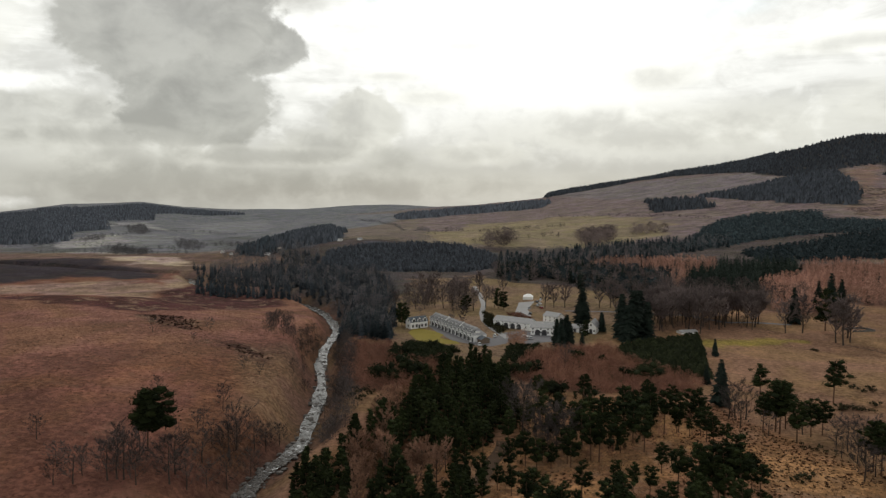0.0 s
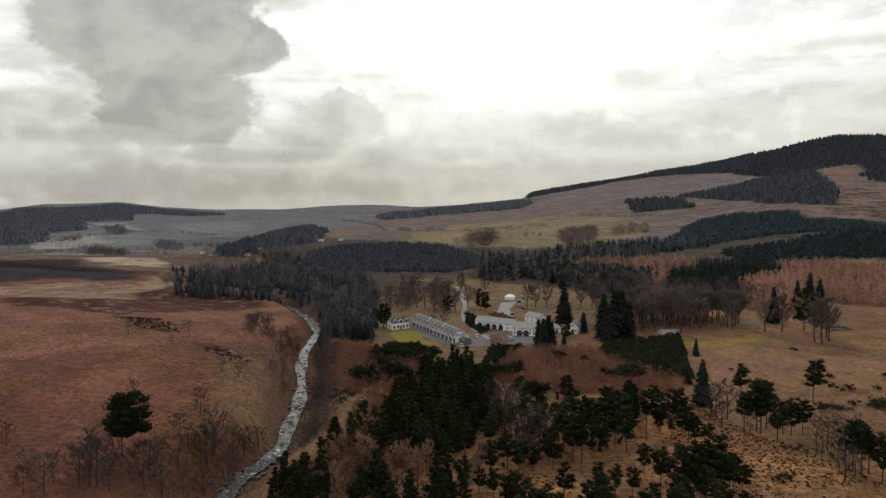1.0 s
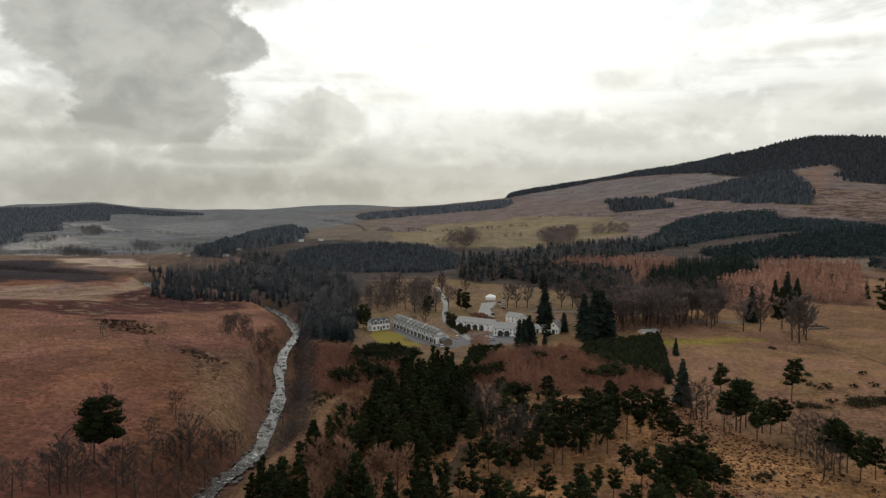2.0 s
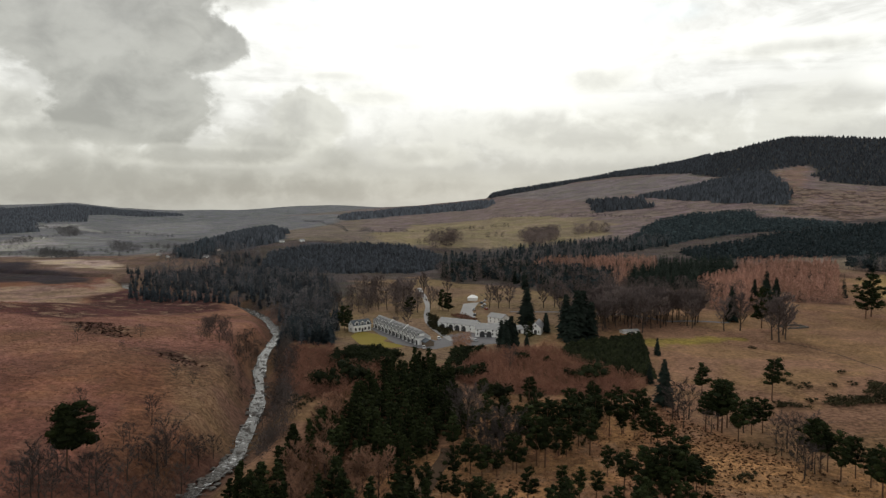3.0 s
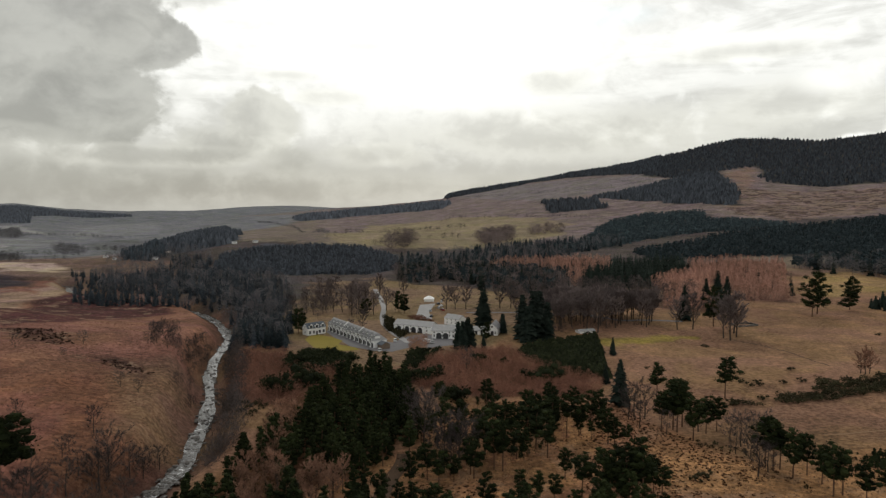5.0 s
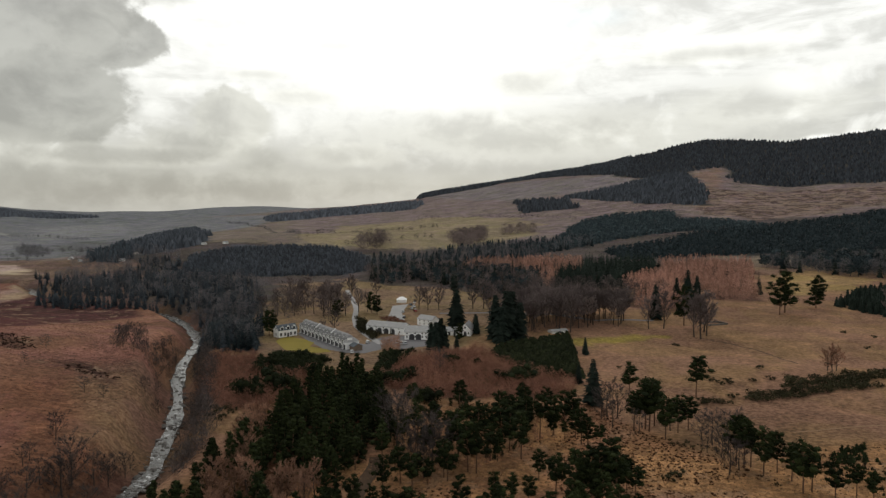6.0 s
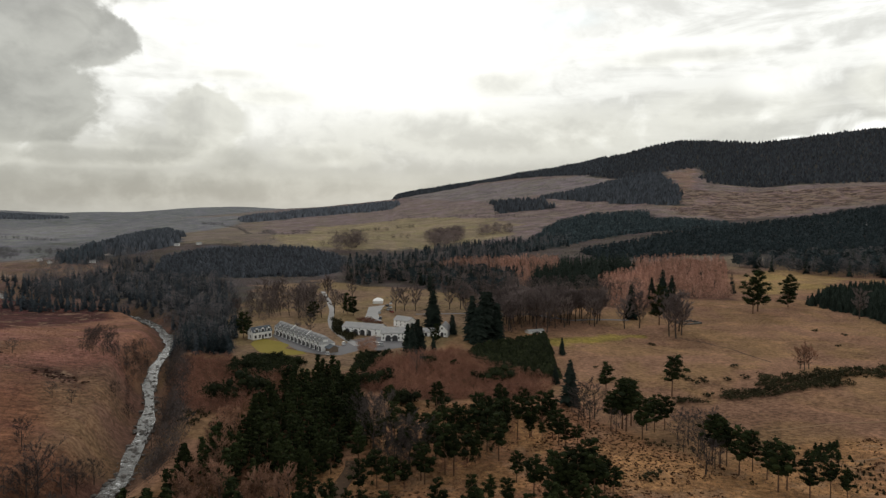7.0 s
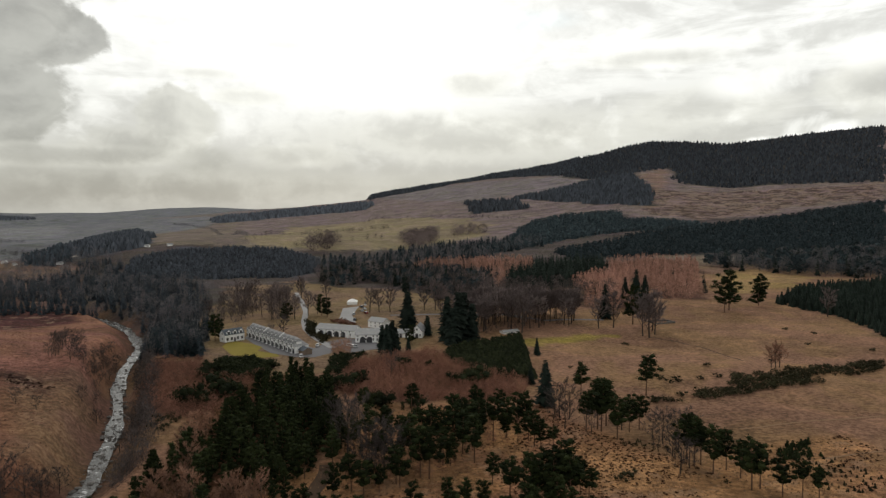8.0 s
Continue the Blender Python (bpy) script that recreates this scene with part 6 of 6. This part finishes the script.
house("cottage", "white cottage with blue slate roof and three dormers", COT_A, COT_B, 5.2, 4.0, 6.3, DARK_SLATE,
      windows=[(u, 0.8, 1.3, 1.7) for u in (0.12, 0.34, 0.66, 0.88)], doors=[(0.5, 1.0, 2.1, False)],
      dormers=[(0.18, 3.5, 2.2, 1.9), (0.5, 3.5, 2.2, 1.9), (0.82, 3.5, 2.2, 1.9)], gable_windows=[(0, 0.5, 1.0, 1.0, 1.5), (0, 0.5, 4.0, 0.9, 1.1)])
# the stable range round the yard
ST_A, ST_B = [(28.5, 398.9), (47.2, 384.8)]
house("stable_range", "long white stable range with arched dark openings", ST_A, ST_B, 8.0, 3.9, 6.0, PALE_SLATE,
      doors=[(0.14, 2.9, 3.2, True), (0.36, 2.9, 3.2, True), (0.54, 2.9, 3.2, True), (0.71, 2.9, 3.2, True)],
      windows=[(u, 1.2, 0.8, 1.2) for u in (0.07, 0.27, 0.47, 0.67, 0.9)] + [(u, 2.9, 0.7, 0.8) for u in (0.1, 0.27, 0.47, 0.67, 0.88)])
SW_A, SW_B = [(46.3, 372.6), (58.3, 369.9)]
house("stable_wing", "white gabled wing with arched dark doors", SW_A, SW_B, 9.0, 4.2, 6.6, PALE_SLATE,
      doors=[(0.30, 2.8, 3.2, True), (0.58, 2.8, 3.2, True)], windows=[(u, 1.1, 0.8, 1.3) for u in (0.1, 0.44, 0.74, 0.9)] + [(u, 3.0, 0.8, 0.9) for u in (0.1, 0.44, 0.74, 0.9)])
HS_A, HS_B = [(59.2, 417.5), (66.1, 408.7)]
house("farmhouse", "small white house with a grey slate roof", HS_A, HS_B, 6.5, 3.7, 5.6, PALE_SLATE,
      windows=[(u, z, 0.8, 1.0) for u in (0.2, 0.5, 0.8) for z in (0.7, 2.4)])
GE_A, GE_B = [(76.4, 378.0), (81.7, 375.9)]
house("gabled_house", "white gable-fronted house with a tall slate roof", GE_A, GE_B, 12.0, 3.8, 6.6, SLATE,
      doors=[(0.5, 1.6, 2.6, True)], windows=[(0.2, 1.0, 0.8, 1.3), (0.8, 1.0, 0.8, 1.3), (0.5, 4.1, 1.0, 1.1)], roof_along="y")
LB_A, LB_B = [(69.2, 381.5), (76.0, 379.2)]
house("outbuilding", "low grey outbuilding with a slate roof", LB_A, LB_B, 6.0, 2.4, 4.0, PALE_SLATE, doors=[(0.3, 1.2, 2.0, False), (0.7, 1.2, 2.0, False)])

SH_A, SH_B = [(127.2, 376.0), (136.4, 378.1)]
house("shed", "low white shed with a pale slate roof", SH_A, SH_B, 5.0, 1.3, 2.0, PALE_SLATE, doors=[(0.5, 1.4, 1.2, False)])

# farms across the valley
FARMS = [(-736.9, 1463.4), (-697.2, 1424.9), (-712.9, 1550.4), (-138.8, 985.9), (-113.2, 985.3), (-293.3, 947.2), (-274.7, 912.0), (866.8, 947.7), (-276.4, 954.3), (-248.4, 910.2), (-242.0, 935.0), (-215.4, 885.8)]
for k, (x, y) in enumerate(FARMS):
    a = math.radians(20 + 47 * k)
    house("farm_building", "distant white farm building with a slate roof", (x, y), (x + 6 * math.cos(a), y + 6 * math.sin(a)), 4.0, 2.0, 3.3, SLATE if k % 3 else PALE_SLATE, windows=[(0.25, 0.9, 0.9, 1.1), (0.75, 0.9, 0.9, 1.1)], doors=[(0.5, 1.0, 2.0, False)], group="valley farms")

# ---- yards, drive and lawn ----
GRAVEL = surface("pale_gravel", (0.33, 0.325, 0.32), 0.9, spread=0.2, scale=0.4, bump=0.1)
patch("lawn", [(-18.7, 378.5), (-16.8, 389.5), (-12.5, 392.2), (-3.6, 381.0), (0.7, 372.7), (-1.7, 364.0), (6.9, 354.3), (8.4, 348.4), (-3.3, 345.2), (-12.9, 352.1)], 0.12, LAWN, "bright yellow-green mown lawn before the terrace", "lawn")
patch("pavement", [(-8.6, 400.5), (-2.7, 379.3), (4.6, 357.3), (15.0, 345.8), (23.7, 342.4), (32.7, 350.9), (32.8, 362.0), (24.6, 365.0), (16.4, 377.8), (-4.6, 420.0)], 0.08, ASPHALT, "grey gravelled yard in front of the terrace", "yard")
patch("pavement", [(24.4, 361.9), (33.2, 379.6), (43.7, 386.5), (56.9, 371.5), (56.6, 354.7), (41.5, 348.8), (36.0, 362.0), (32.2, 351.6)], 0.1, ASPHALT, "grey gravelled yard before the stables", "yard")
patch("pavement", [(43.0, 433.4), (54.2, 434.1), (55.6, 463.5), (65.0, 502.0), (53.1, 495.3), (48.3, 464.3)], 0.1, GRAVEL, "pale gravel car park beside a marquee", "car park")
ribbon("road", [(26.6, 595.3), (28.3, 535.6), (27.9, 484.2), (24.7, 446.9), (24.2, 418.6), (26.7, 396.0), (30.5, 376.4), (33.8, 362.8)], [3.4, 3.4, 3.8], 0.12, GRAVEL, "narrow grey drive winding past trees", "road")
ribbon("road", [(79.0, 457.0), (114.4, 452.6), (147.1, 442.0), (166.9, 412.1), (200.7, 406.9)], [4, 4], 0.12, ASPHALT, "pale lane behind the wood", "road")
ribbon("track", KNOLL_TRACK, [9, 9], 0.3, PALE_TRACK, "pale track between conifer woods", "track", 8.0)
ribbon("track", TRACK_LINE, [4, 4], 0.12, TRACK, "earth track climbing through pines", "track")

PATH_EARTH = surface("worn_straw_path", (0.25, 0.155, 0.09), 0.95, spread=0.3, scale=0.5)
ribbon("path", [(150.4, 210.8), (170.0, 211.1), (190.7, 209.4), (204.2, 207.7)], [0.9, 0.9], 0.1, PATH_EARTH, "worn pale path across a field", "path")
ribbon("path", [(156.4, 181.5), (168.2, 181.7), (177.3, 181.5)], [0.8, 0.8], 0.1, PATH_EARTH, "worn pale path across a field", "path")
ribbon("ditch", [(198.8, 349.3), (207.0, 335.9), (209.2, 315.0), (208.4, 286.6)], [1.2, 1.0], 0.06, TRACK, "dark grassy ditch across a field", "ditch")

# ---- marquee ----


def marquee(a, b, deep):
    m, w = frame_from(a, b)
    root = tagged(new("marquee"), "white canvas marquee with a hipped roof", "marquee")
    root.matrix_basis = m
    s = Shape().box(0, w, 0, deep, 0, 2.1)
    s.link("wall", TENT, root)
    s = Shape().add([(-0.3, -0.3, 2.1), (w + 0.3, -0.3, 2.1), (w + 0.3, deep + 0.3, 2.1), (-0.3, deep + 0.3, 2.1), (w * 0.35, deep / 2, 4.0), (w * 0.65, deep / 2, 4.0)], [(0, 1, 5, 4), (1, 2, 5), (2, 3, 4, 5), (3, 0, 4), (3, 2, 1, 0)])
    s.link("roof", TENT, root)


MQ_A, MQ_B = [(58.0, 513.0), (64.8, 511.8)]
marquee(MQ_A, MQ_B, 7.0)

# ---- cars ----
CAR_PAINT = {k: surface(k + "_car_paint", c, 0.25, spread=0.03, bump=0) for k, c in (("white", (0.60, 0.60, 0.60)), ("silver", (0.4, 0.41, 0.42)), ("dark", (0.03, 0.035, 0.045)), ("red", (0.25, 0.03, 0.025)))}
RUBBER = surface("tyre_rubber", (0.02, 0.02, 0.02), 0.9, spread=0.1, bump=0)


def car(x, y, turn, paint):
    root = tagged(new("car"), "parked %s car on the gravel" % paint, "car", "parked cars")
    root.matrix_basis = pose(x, y, float(terrain(x, y)) + 0.1, 0, 0, turn)
    body = piece("body", ("car", paint), lambda s: s.prism([(-2.1, 0.3), (2.1, 0.3), (2.15, 0.68), (1.25, 0.92), (-1.95, 0.95), (-2.15, 0.7)], -0.88, 0.88, "y"), CAR_PAINT[paint], root, 0, 0, 0)
    low, high = [(-1.9, -0.8), (1.2, -0.8), (1.2, 0.8), (-1.9, 0.8)], [(-1.35, -0.62), (0.45, -0.62), (0.45, 0.62), (-1.35, 0.62)]
    piece("cabin_glass", ("cabin",), lambda s: s.add([(x, y, 0.93) for x, y in low] + [(x, y, 1.42) for x, y in high], [(0, 1, 5, 4), (1, 2, 6, 5), (2, 3, 7, 6), (3, 0, 4, 7), (4, 5, 6, 7)]), GLASS, body, 0, 0, 0)
    piece("roof_panel", ("roof_panel", paint), lambda s: s.prism([(x * 1.04, y * 1.04) for x, y in high], 1.424, 1.47, "z"), CAR_PAINT[paint], body, 0, 0, 0)
    for side in (-0.885, 0.885):
        for wx in (-1.35, 1.35):
            piece("wheel", ("wheel",), lambda s: s.prism([(0.33 * math.cos(a), 0.33 * math.sin(a)) for a in [i * 0.5236 for i in range(12)]], -0.1, 0.1, "y"), RUBBER, root, wx, side * 0.93, 0.33)


for (x, y), turn, paint in zip([(42.0, 364.9), (43.6, 361.7), (45.1, 360.4), (27.0, 367.3), (17.9, 344.3), (56.7, 464.4), (65.9, 495.8), (66.6, 486.6), (63.9, 477.7), (69.7, 506.5), (54.7, 442.2), (65.0, 467.4)],
                               (78, 80, 82, 84, 88, 80, 100, 95, 90, 85, 75, 100), ("white", "white", "silver", "white", "white", "silver", "dark", "white", "silver", "white", "dark", "red")):
    car(x, y, turn, paint)


# ---- ruined sheepfold ----
def sheepfold(x, y, turn, wide, deep):
    """Four low dry-stone walls, each of loose stones, with a gap for a gate."""
    rng = random.Random(77)
    root = tagged(new("sheepfold"), "ruined grey dry-stone sheepfold at the edge of a field", "sheepfold")
    root.matrix_basis = pose(x, y, float(terrain(x, y)), 0, 0, turn)
    m = root.matrix_basis
    for name, (ax, ay), (bx, by) in (("wall", (0, 0), (wide, 0)), ("wall", (wide, 0), (wide, deep)), ("wall", (wide, deep), (0, deep)), ("wall", (0, deep), (0, deep * 0.35))):
        s, long = Shape(), math.hypot(bx - ax, by - ay)
        n = max(2, int(long / 0.55))
        for i in range(n):
            u = (i + 0.5) / n
            p = m @ Vector((ax + (bx - ax) * u, ay + (by - ay) * u, 0))
            z = float(terrain(p.x, p.y)) - m.translation.z - 0.1
            for _ in range(rng.choice((2, 3, 3))):
                w, h = rng.uniform(0.28, 0.42), rng.uniform(0.28, 0.45)
                cx, cy = ax + (bx - ax) * u + rng.uniform(-0.1, 0.1), ay + (by - ay) * u + rng.uniform(-0.1, 0.1)
                s.prism([(cx - w, cy - w * 0.6), (cx + w * 0.8, cy - w), (cx + w, cy + w * 0.7), (cx - w * 0.7, cy + w)], z, z + h, "z")
                z += h * 0.92
        mended(s.link(name, STONE, root))


sheepfold(224.5, 386.5, 5, 13.0, 9.0)
